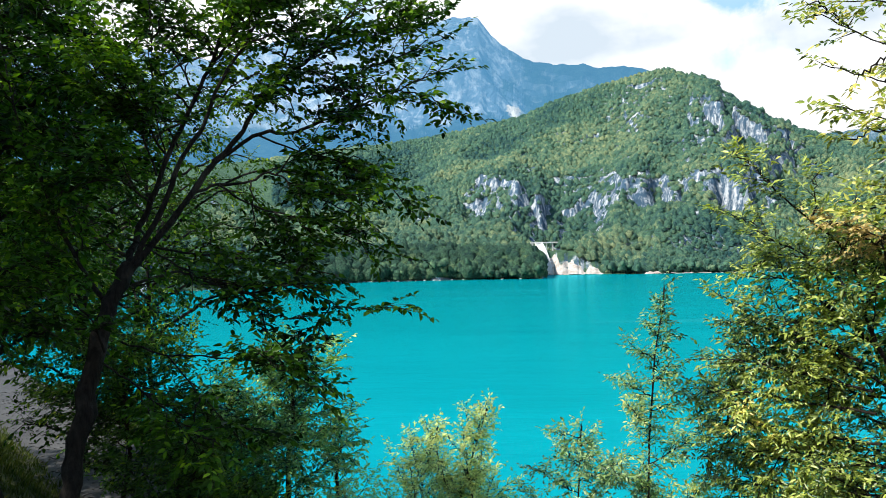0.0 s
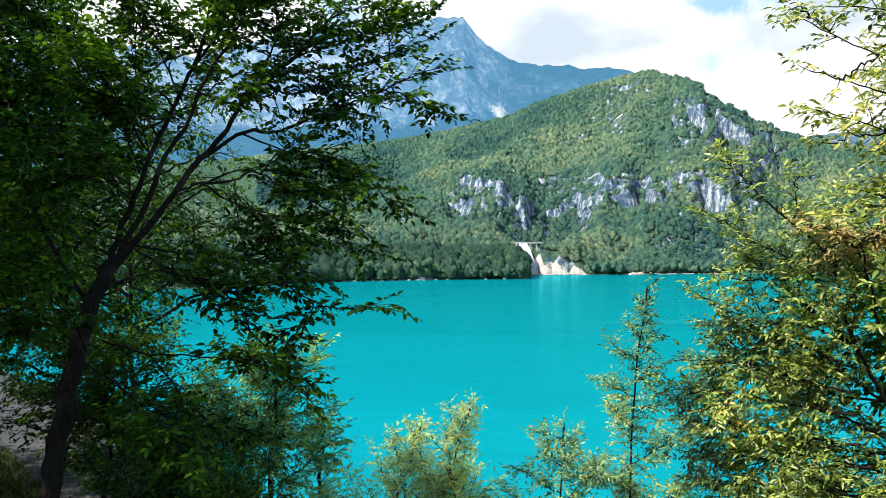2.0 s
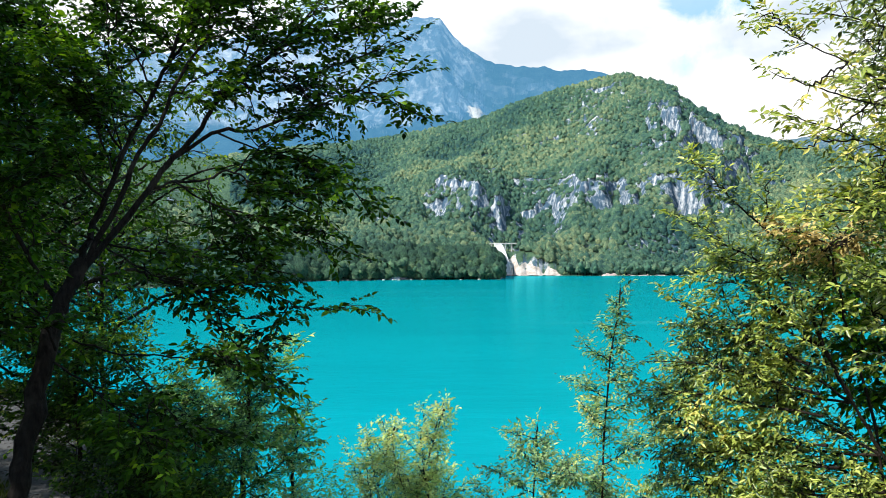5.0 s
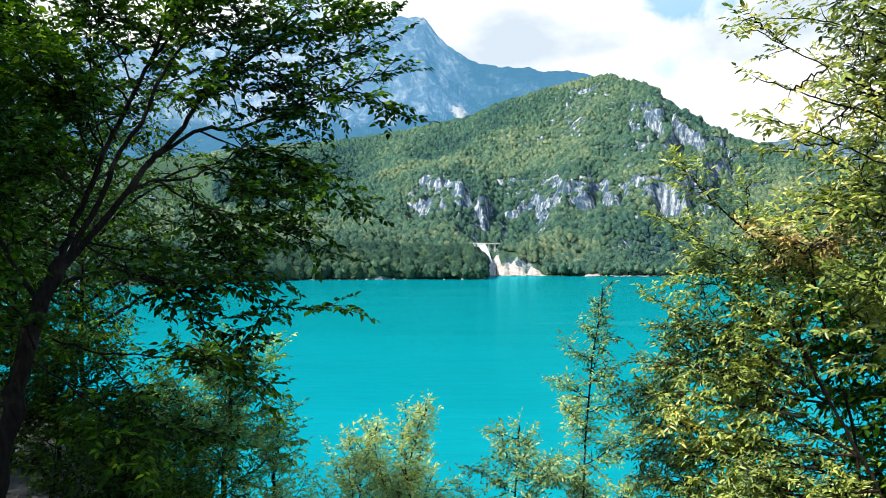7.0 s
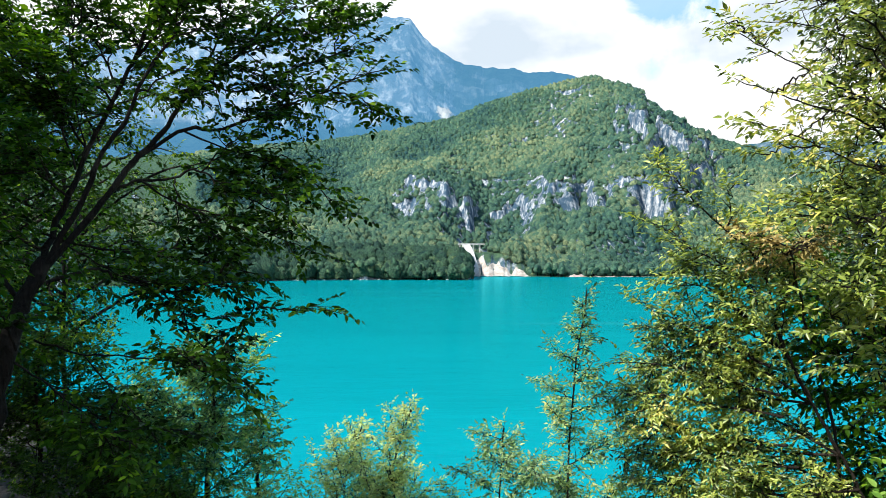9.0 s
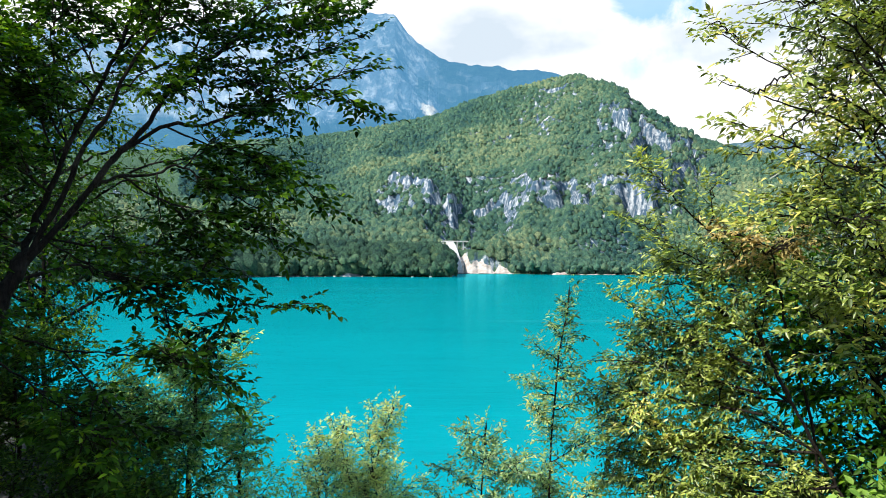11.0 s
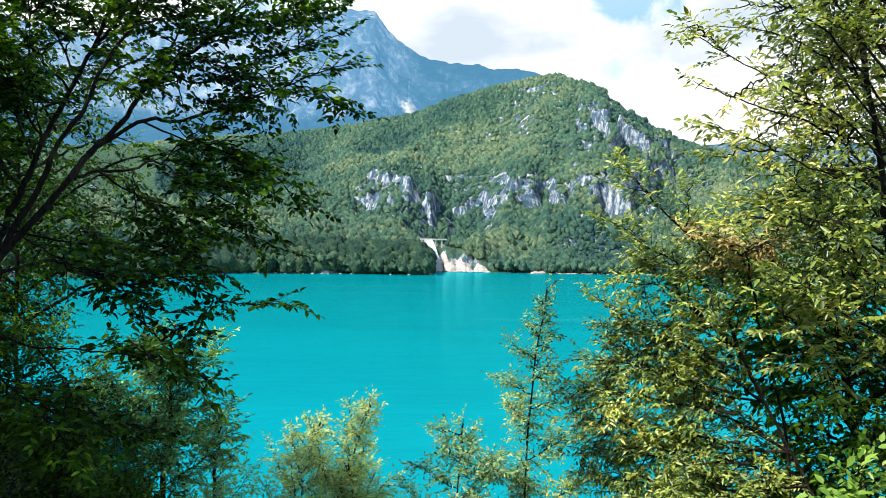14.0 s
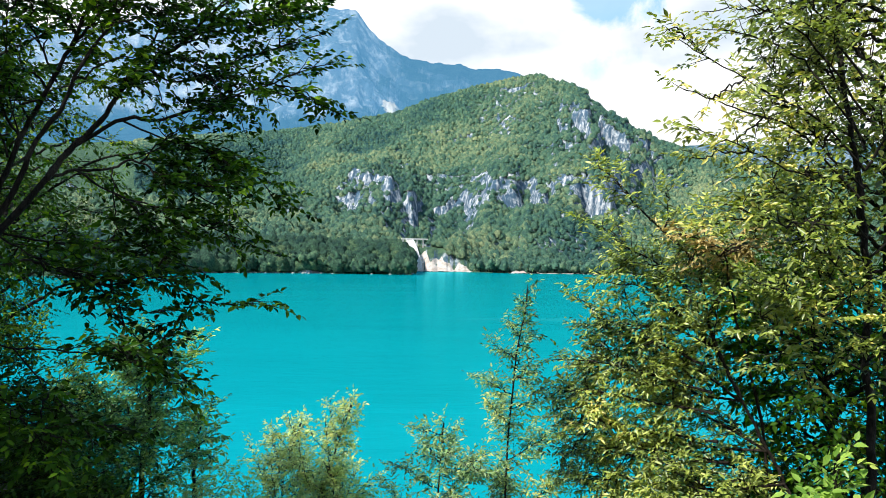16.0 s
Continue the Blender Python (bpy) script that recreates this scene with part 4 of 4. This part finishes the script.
horn([(-1.46, 4.79, 15.78), (-1.22, 4.81, 15.68), (-1.00, 4.84, 15.62), (-0.77, 4.87, 15.53), (-0.61, 4.89, 15.38)], 0.010, 0.003, 0.40, 0.25, 4)
horn([(-1.62, 4.55, 15.47), (-1.43, 4.59, 15.35), (-1.20, 4.63, 15.28), (-0.96, 4.66, 15.19), (-0.74, 4.70, 15.10)], 0.011, 0.003, 0.36, 0.30, 4)
horn([(-1.97, 4.57, 15.60), (-1.93, 4.56, 15.67), (-1.98, 4.57, 15.86), (-2.00, 4.56, 16.23), (-2.01, 4.56, 16.51)], 0.008, 0.004, 0.35, 0.55, 2)
horn([(-2.08, 4.38, 15.18), (-1.89, 4.41, 15.11), (-1.67, 4.43, 15.08), (-1.42, 4.46, 15.05), (-1.22, 4.49, 15.01), (-1.04, 4.52, 14.97)], 0.013, 0.003, 0.32, 0.35, 3)
horn([(-2.00, 4.27, 14.92), (-1.75, 4.27, 14.99), (-1.64, 4.27, 14.94), (-1.38, 4.27, 14.87), (-1.14, 4.27, 14.92), (-0.93, 4.27, 14.81), (-0.75, 4.27, 14.78), (-0.59, 4.27, 14.78)], 0.013, 0.003, 0.22, 0.42, 3)
horn([(-1.59, 4.22, 14.94), (-1.38, 4.21, 14.86), (-1.32, 4.20, 14.75), (-1.20, 4.20, 14.62), (-1.08, 4.19, 14.53), (-0.99, 4.18, 14.44)], 0.009, 0.003, 0.18, 0.35, 3)
horn([(-2.02, 4.18, 14.63), (-1.76, 4.16, 14.56), (-1.54, 4.14, 14.55), (-1.31, 4.12, 14.53), (-1.13, 4.10, 14.49), (-0.98, 4.08, 14.39)], 0.009, 0.003, 0.24, 0.50, 2)
horn([(-1.75, 4.13, 14.56), (-1.60, 4.11, 14.39), (-1.46, 4.10, 14.25), (-1.35, 4.08, 14.12)], 0.007, 0.003, 0.26, 0.30, 2)
horn([(-2.06, 4.08, 14.59), (-2.07, 3.97, 14.76), (-2.15, 3.87, 14.87), (-2.23, 3.77, 14.93)], 0.012, 0.003, 0.42, 0.20, 3)
horn([(-1.96, 4.67, 15.65), (-2.05, 4.60, 15.82), (-2.11, 4.54, 15.98), (-2.20, 4.48, 16.09)], 0.013, 0.004, 0.50, 0.20, 3)
horn([(-1.98, 4.47, 15.37), (-2.08, 4.37, 15.48), (-2.18, 4.28, 15.58), (-2.29, 4.18, 15.61)], 0.013, 0.004, 0.50, 0.15, 4)
horn([(-2.11, 4.27, 14.78), (-2.32, 4.27, 15.09), (-2.46, 4.27, 15.41), (-2.61, 4.26, 15.79), (-2.70, 4.26, 16.20)], 0.022, 0.005, 0.55, 0.30, 5)
horn([(-2.02, 4.37, 15.16), (-1.77, 4.33, 15.02), (-1.58, 4.28, 14.94), (-1.39, 4.24, 14.88)], 0.009, 0.003, 0.28, 0.25, 3)
horn([(-2.07, 4.08, 14.53), (-1.82, 4.01, 14.38), (-1.60, 3.95, 14.23), (-1.47, 3.88, 14.05)], 0.009, 0.003, 0.34, 0.25, 3)
horn([(-1.87, 4.76, 15.91), (-1.61, 4.71, 16.41), (-1.41, 4.66, 16.50), (-1.18, 4.62, 16.53)], 0.010, 0.003, 0.45, 0.50, 3)
horn([(-1.89, 4.66, 15.70), (-2.08, 4.72, 16.04), (-2.28, 4.79, 16.31), (-2.51, 4.85, 16.53)], 0.011, 0.003, 0.45, 0.30, 4)
horn([(-1.98, 4.56, 15.53), (-2.13, 4.63, 15.86), (-2.39, 4.69, 16.16), (-2.68, 4.75, 16.34)], 0.011, 0.003, 0.45, 0.30, 4)
horn([(-1.79, 4.71, 15.97), (-1.93, 4.76, 16.24), (-2.09, 4.80, 16.45), (-2.21, 4.85, 16.63)], 0.011, 0.003, 0.42, 0.30, 4)
t.build("tree", "slender hornbeam leaning over the path, bark and leaves darkened for shade", "tree", tuple(trunk[0]), LEAF_SHADE, BARK, 220)


# -- taller trees on the left behind it
def tall_tree(seed, base, top, crown, n, leaf_mat, label, start=0.25, leaf=0.07, r0=0.07, gap=0.08, singles=0):
    p = Plant(seed)
    b, e = np.array(base, float), np.array(top, float)
    b[2] = foot(b[0], b[1]) - 0.15
    stem = p.limb([b, b + (e - b) * 0.3 + p.rs.normal(0, 0.1, 3), b + (e - b) * 0.65 + p.rs.normal(0, 0.12, 3), e], r0, 0.02, 0.012, "trunk")
    ang = p.rs.rand() * 6
    for i in range(n):
        f = start + (0.98 - start) * (i + 0.5) / n
        k = f * (len(stem) - 1)
        j = min(int(k), len(stem) - 2)
        o = stem[j] + (stem[j + 1] - stem[j]) * (k - j)
        ang += 2.4 + p.rs.normal(0, 0.4)
        L = crown * (1.0 - 0.6 * abs(f - 0.5)) * p.rs.uniform(0.6, 1.15)
        d = np.array([math.cos(ang), math.sin(ang), 0])
        z = np.array([0, 0, 1.0])
        path = p.limb([o, o + d * L * 0.4 + z * L * 0.25, o + d * L * 0.75 + z * L * 0.38, o + d * L + z * L * 0.36], 0.012 + 0.008 * L, 0.004, 0.015)
        p.spray(path, 0.55, gap, 0.2, leaf, 0.10, 0.28, 0.042, 0.2, 0.5)
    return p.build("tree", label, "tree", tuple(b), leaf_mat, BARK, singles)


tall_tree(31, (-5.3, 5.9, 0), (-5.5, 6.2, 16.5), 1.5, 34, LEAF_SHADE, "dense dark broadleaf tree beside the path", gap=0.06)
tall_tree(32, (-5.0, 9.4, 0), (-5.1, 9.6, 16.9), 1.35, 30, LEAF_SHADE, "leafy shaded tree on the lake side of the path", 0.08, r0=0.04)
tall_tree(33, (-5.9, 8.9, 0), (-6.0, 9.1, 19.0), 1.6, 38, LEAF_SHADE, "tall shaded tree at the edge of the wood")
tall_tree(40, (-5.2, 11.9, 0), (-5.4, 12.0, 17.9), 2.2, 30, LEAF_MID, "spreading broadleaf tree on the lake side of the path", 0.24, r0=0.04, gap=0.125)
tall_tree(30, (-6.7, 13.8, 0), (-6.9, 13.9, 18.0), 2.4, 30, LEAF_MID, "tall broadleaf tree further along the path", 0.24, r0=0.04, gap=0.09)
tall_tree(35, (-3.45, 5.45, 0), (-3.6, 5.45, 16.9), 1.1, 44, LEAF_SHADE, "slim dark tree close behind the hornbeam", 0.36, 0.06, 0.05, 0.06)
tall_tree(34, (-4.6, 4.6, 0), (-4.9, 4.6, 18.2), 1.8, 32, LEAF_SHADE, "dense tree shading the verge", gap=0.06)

# -- unseen trees added upslope to the left, to block the sun
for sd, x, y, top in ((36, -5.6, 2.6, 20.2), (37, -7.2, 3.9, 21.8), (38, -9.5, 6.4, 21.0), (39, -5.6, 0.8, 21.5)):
    tall_tree(sd, (x, y, 0), (x - 0.2, y, top), 1.8, 26, LEAF_SHADE, "added unseen tree that shades the hornbeam and path", 0.22, 0.12, 0.10, 0.2)

# -- bushes on the slope below the path
for sd, (bx, by), (tx, ty, tz), rch, n, mat, nm, lab, lf in (
        (41, (-2.9, 8.6), (-2.8, 8.6, 13.5), 0.75, 18, LEAF_FRESH, "shrub", "bushy green shrub below the path", 0.06),
        (42, (-2.23, 8.10), (-2.22, 8.10, 14.26), 0.68, 24, LEAF_FRESH, "shrub", "feathery green ash sapling above the water", 0.055),
        (43, (-1.86, 8.50), (-1.76, 8.52, 13.27), 0.42, 16, LEAF_YELLOW, "shrub", "yellowing shrub on the bank", 0.05),
        (44, (-2.7, 6.8), (-2.6, 6.9, 13.5), 0.65, 18, LEAF_MID, "shrub", "dark leafy shrub at the edge of the path", 0.055),
        (45, (-2.25, 6.6), (-2.2, 6.7, 13.05), 0.55, 16, LEAF_MID, "shrub", "dark green shrub on the slope", 0.055),
        (46, (-3.9, 8.0), (-3.85, 8.2, 14.3), 1.0, 18, LEAF_MID, "shrub", "shaded shrub by the path", 0.06)):
    sapling(sd, (bx, by, 0), (tx, ty, tz), rch, n, mat, nm, lab, lf, 0.75, start=0.12, bushy=1.6, dens=1.15)

# -- young trees at the middle of the bank
for sd, base, top, rch, n, lab in (
        (51, (-0.67, 7.97, 11.99), (-0.23, 8.00, 13.60), 0.64, 28, "young tree with yellow autumn leaves"),
        (52, (-1.08, 8.13, 11.93), (-0.73, 8.17, 13.38), 0.6, 24, "pale yellow-green sapling above the water"),
        (55, (-0.20, 7.80, 12.05), (-0.43, 7.79, 13.09), 0.55, 22, "low yellowing sapling on the bank")):
    sapling(sd, base, top, rch, n, LEAF_YELLOW, "sapling", lab, 0.042, 0.72, 0.008, 0.06, 1.4, 1.45, flat=0.3, taper=0.9)
sapling(53, (0.94, 6.94, 12.42), (1.29, 7.08, 14.76), 1.15, 26, LEAF_COOL, "sapling", "slender ash sapling with fine leaflets", 0.044, 0.66, 0.011, 0.12, 0.55, 1.9, taper=1.4)
sapling(54, (0.68, 7.17, 12.38), (0.59, 7.18, 13.58), 0.85, 18, LEAF_COOL, "sapling", "small green sapling beside the ash", 0.044, 0.66, 0.011, 0.15, 0.45, 1.9)

# -- the sunlit trees at the right
t = Plant(61, 0.85)
trunk = t.limb([(2.74, 4.42, 13.32), (2.75, 4.41, 13.70), (2.76, 4.41, 14.07), (2.73, 4.42, 14.44), (2.74, 4.42, 14.82), (2.72, 4.43, 15.20), (2.67, 4.46, 15.67), (2.61, 4.50, 16.15), (2.58, 4.51, 16.67)], 0.030, 0.014, 0.006, "trunk")

def hop(pts, r0, r1, reach, subs=4, gap=0.066):
    """A rising bough of the sunlit tree, leafy along most of its length."""
    t.bough(pts, r0 * 0.65, r1 * 0.8, reach, subs, 0.28, gap=gap, start=0.30, leaf=0.045, twig_gap=0.044, twig_len=0.11, leaf_gap=0.0145, droop=-0.05, flat=0.6, wide=0.72)


hop([(2.53, 4.12, 15.52), (2.29, 4.11, 15.76), (2.03, 4.10, 15.89), (1.73, 4.10, 16.04), (1.51, 4.08, 16.16)], 0.010, 0.003, 0.20, 2, 0.095)
hop([(2.54, 4.12, 15.34), (2.14, 4.10, 15.72), (1.90, 4.06, 15.78), (1.69, 4.02, 15.84), (1.53, 3.98, 15.88)], 0.010, 0.003, 0.20, 2, 0.095)
hop([(2.53, 4.12, 15.66), (2.31, 4.16, 15.97), (2.21, 4.19, 16.11), (1.99, 4.23, 16.23), (1.75, 4.27, 16.27)], 0.010, 0.003, 0.22, 2, 0.095)
hop([(2.53, 4.12, 15.81), (2.23, 4.17, 16.22), (1.96, 4.22, 16.40), (1.84, 4.26, 16.53)], 0.011, 0.003, 0.26, 2, 0.095)
hop([(2.54, 4.12, 15.17), (2.28, 4.04, 15.42), (2.00, 3.96, 15.51), (1.76, 3.87, 15.59), (1.50, 3.79, 15.66)], 0.009, 0.003, 0.17, 2, 0.095)
hop([(2.53, 4.12, 15.98), (2.30, 4.13, 16.30), (2.13, 4.14, 16.50)], 0.012, 0.003, 0.36)
hop([(2.53, 4.12, 15.63), (2.46, 4.29, 16.02), (2.40, 4.46, 16.40), (2.41, 4.62, 16.71)], 0.012, 0.003, 0.36)
hop([(2.56, 4.17, 15.43), (2.40, 4.30, 15.65), (2.31, 4.42, 15.92), (2.20, 4.54, 16.16)], 0.010, 0.003, 0.34)
hop([(2.57, 4.17, 15.05), (2.39, 4.27, 15.23), (2.22, 4.36, 15.41), (2.07, 4.45, 15.54)], 0.010, 0.003, 0.34)
hop([(2.54, 4.13, 14.87), (2.27, 4.04, 15.08), (2.02, 3.95, 15.21), (1.75, 3.87, 15.29)], 0.010, 0.003, 0.30)
hop([(2.49, 4.03, 14.65), (2.20, 3.91, 14.77), (1.97, 3.79, 14.88), (1.77, 3.67, 14.93)], 0.010, 0.003, 0.28)
hop([(2.57, 4.18, 14.75), (2.49, 4.33, 14.93), (2.45, 4.48, 15.17), (2.42, 4.63, 15.40)], 0.010, 0.003, 0.36)
hop([(2.55, 4.13, 14.47), (2.30, 4.04, 14.59), (2.08, 3.95, 14.66), (1.89, 3.86, 14.69)], 0.010, 0.003, 0.30)
hop([(2.53, 4.12, 15.52), (2.62, 3.97, 15.78), (2.69, 3.81, 15.98)], 0.012, 0.003, 0.45)
hop([(2.54, 4.12, 15.05), (2.66, 3.97, 15.22), (2.75, 3.81, 15.35)], 0.012, 0.003, 0.45)
hop([(2.55, 4.13, 14.52), (2.64, 3.97, 14.66), (2.71, 3.82, 14.73)], 0.012, 0.003, 0.45)
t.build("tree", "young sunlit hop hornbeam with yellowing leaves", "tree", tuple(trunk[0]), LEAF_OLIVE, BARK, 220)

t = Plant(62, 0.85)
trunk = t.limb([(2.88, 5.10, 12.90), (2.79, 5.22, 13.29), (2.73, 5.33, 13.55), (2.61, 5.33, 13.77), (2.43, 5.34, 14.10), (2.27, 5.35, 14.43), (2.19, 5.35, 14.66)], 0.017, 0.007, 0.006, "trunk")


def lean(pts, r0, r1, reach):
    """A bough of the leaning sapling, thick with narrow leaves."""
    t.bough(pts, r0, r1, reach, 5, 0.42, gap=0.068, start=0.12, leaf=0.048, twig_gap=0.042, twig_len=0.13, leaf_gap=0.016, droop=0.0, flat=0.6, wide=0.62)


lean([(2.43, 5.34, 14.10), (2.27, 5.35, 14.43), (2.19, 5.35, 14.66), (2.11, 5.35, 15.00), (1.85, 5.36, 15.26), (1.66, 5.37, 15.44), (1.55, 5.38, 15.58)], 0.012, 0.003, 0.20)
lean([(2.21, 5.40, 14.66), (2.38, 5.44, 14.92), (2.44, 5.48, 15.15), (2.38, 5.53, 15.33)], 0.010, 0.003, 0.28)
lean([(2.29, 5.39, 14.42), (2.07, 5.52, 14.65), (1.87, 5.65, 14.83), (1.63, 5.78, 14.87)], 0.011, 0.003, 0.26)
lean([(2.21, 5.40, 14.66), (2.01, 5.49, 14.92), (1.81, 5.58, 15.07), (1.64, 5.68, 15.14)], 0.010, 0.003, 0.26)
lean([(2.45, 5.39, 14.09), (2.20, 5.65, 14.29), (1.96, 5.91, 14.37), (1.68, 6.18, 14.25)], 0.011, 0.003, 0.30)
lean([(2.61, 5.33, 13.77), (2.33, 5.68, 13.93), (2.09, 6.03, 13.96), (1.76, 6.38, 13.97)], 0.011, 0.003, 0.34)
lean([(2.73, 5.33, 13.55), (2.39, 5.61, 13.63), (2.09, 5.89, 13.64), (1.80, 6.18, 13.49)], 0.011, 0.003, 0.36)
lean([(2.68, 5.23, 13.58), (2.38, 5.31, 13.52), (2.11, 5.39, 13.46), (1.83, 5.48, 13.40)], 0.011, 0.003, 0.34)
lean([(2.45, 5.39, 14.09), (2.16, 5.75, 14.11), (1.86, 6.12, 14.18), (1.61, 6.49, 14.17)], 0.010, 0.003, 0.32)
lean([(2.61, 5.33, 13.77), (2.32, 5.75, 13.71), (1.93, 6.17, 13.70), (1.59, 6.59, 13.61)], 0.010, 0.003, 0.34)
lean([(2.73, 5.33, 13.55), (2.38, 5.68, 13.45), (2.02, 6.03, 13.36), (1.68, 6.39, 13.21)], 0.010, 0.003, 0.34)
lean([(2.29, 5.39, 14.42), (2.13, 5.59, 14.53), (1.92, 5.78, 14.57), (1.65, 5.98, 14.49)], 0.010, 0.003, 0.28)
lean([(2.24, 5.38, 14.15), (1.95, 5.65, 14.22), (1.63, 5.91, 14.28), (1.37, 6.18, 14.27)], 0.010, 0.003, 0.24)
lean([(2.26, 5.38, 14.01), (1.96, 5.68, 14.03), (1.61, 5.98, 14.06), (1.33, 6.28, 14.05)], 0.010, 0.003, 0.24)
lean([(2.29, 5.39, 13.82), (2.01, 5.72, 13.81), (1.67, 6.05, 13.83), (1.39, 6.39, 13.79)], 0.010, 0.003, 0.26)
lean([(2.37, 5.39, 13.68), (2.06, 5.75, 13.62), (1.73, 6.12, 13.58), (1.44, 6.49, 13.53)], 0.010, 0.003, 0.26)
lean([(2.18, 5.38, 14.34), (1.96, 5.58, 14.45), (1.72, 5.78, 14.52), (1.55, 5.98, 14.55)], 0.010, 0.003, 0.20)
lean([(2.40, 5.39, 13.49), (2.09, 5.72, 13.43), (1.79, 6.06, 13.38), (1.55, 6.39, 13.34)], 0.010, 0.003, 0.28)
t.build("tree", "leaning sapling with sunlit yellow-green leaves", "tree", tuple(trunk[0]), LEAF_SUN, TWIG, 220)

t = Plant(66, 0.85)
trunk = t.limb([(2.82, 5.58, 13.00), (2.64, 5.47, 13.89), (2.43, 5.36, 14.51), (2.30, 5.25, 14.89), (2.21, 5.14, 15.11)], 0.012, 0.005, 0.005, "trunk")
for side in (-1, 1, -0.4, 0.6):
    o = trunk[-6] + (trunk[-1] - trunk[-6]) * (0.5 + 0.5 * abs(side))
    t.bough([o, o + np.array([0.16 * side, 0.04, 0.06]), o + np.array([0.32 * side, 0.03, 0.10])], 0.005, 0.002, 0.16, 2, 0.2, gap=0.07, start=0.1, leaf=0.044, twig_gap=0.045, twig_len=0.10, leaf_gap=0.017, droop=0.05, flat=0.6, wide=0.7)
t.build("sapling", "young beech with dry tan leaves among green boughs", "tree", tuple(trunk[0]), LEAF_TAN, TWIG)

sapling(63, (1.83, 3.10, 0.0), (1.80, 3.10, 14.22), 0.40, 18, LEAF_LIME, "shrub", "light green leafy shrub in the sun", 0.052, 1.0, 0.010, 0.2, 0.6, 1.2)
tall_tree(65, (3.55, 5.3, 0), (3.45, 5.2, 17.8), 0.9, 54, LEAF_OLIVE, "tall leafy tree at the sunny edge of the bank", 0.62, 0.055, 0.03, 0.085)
# Sunlit here; its dark leaves stand in for shade among the right-hand boughs.
tall_tree(64, (3.15, 6.1, 0), (3.15, 6.05, 15.0), 0.9, 84, LEAF_SHADE, "broadleaf tree on the steep bank, dark leaves standing in for shade", 0.08, 0.062, 0.04, 0.052)
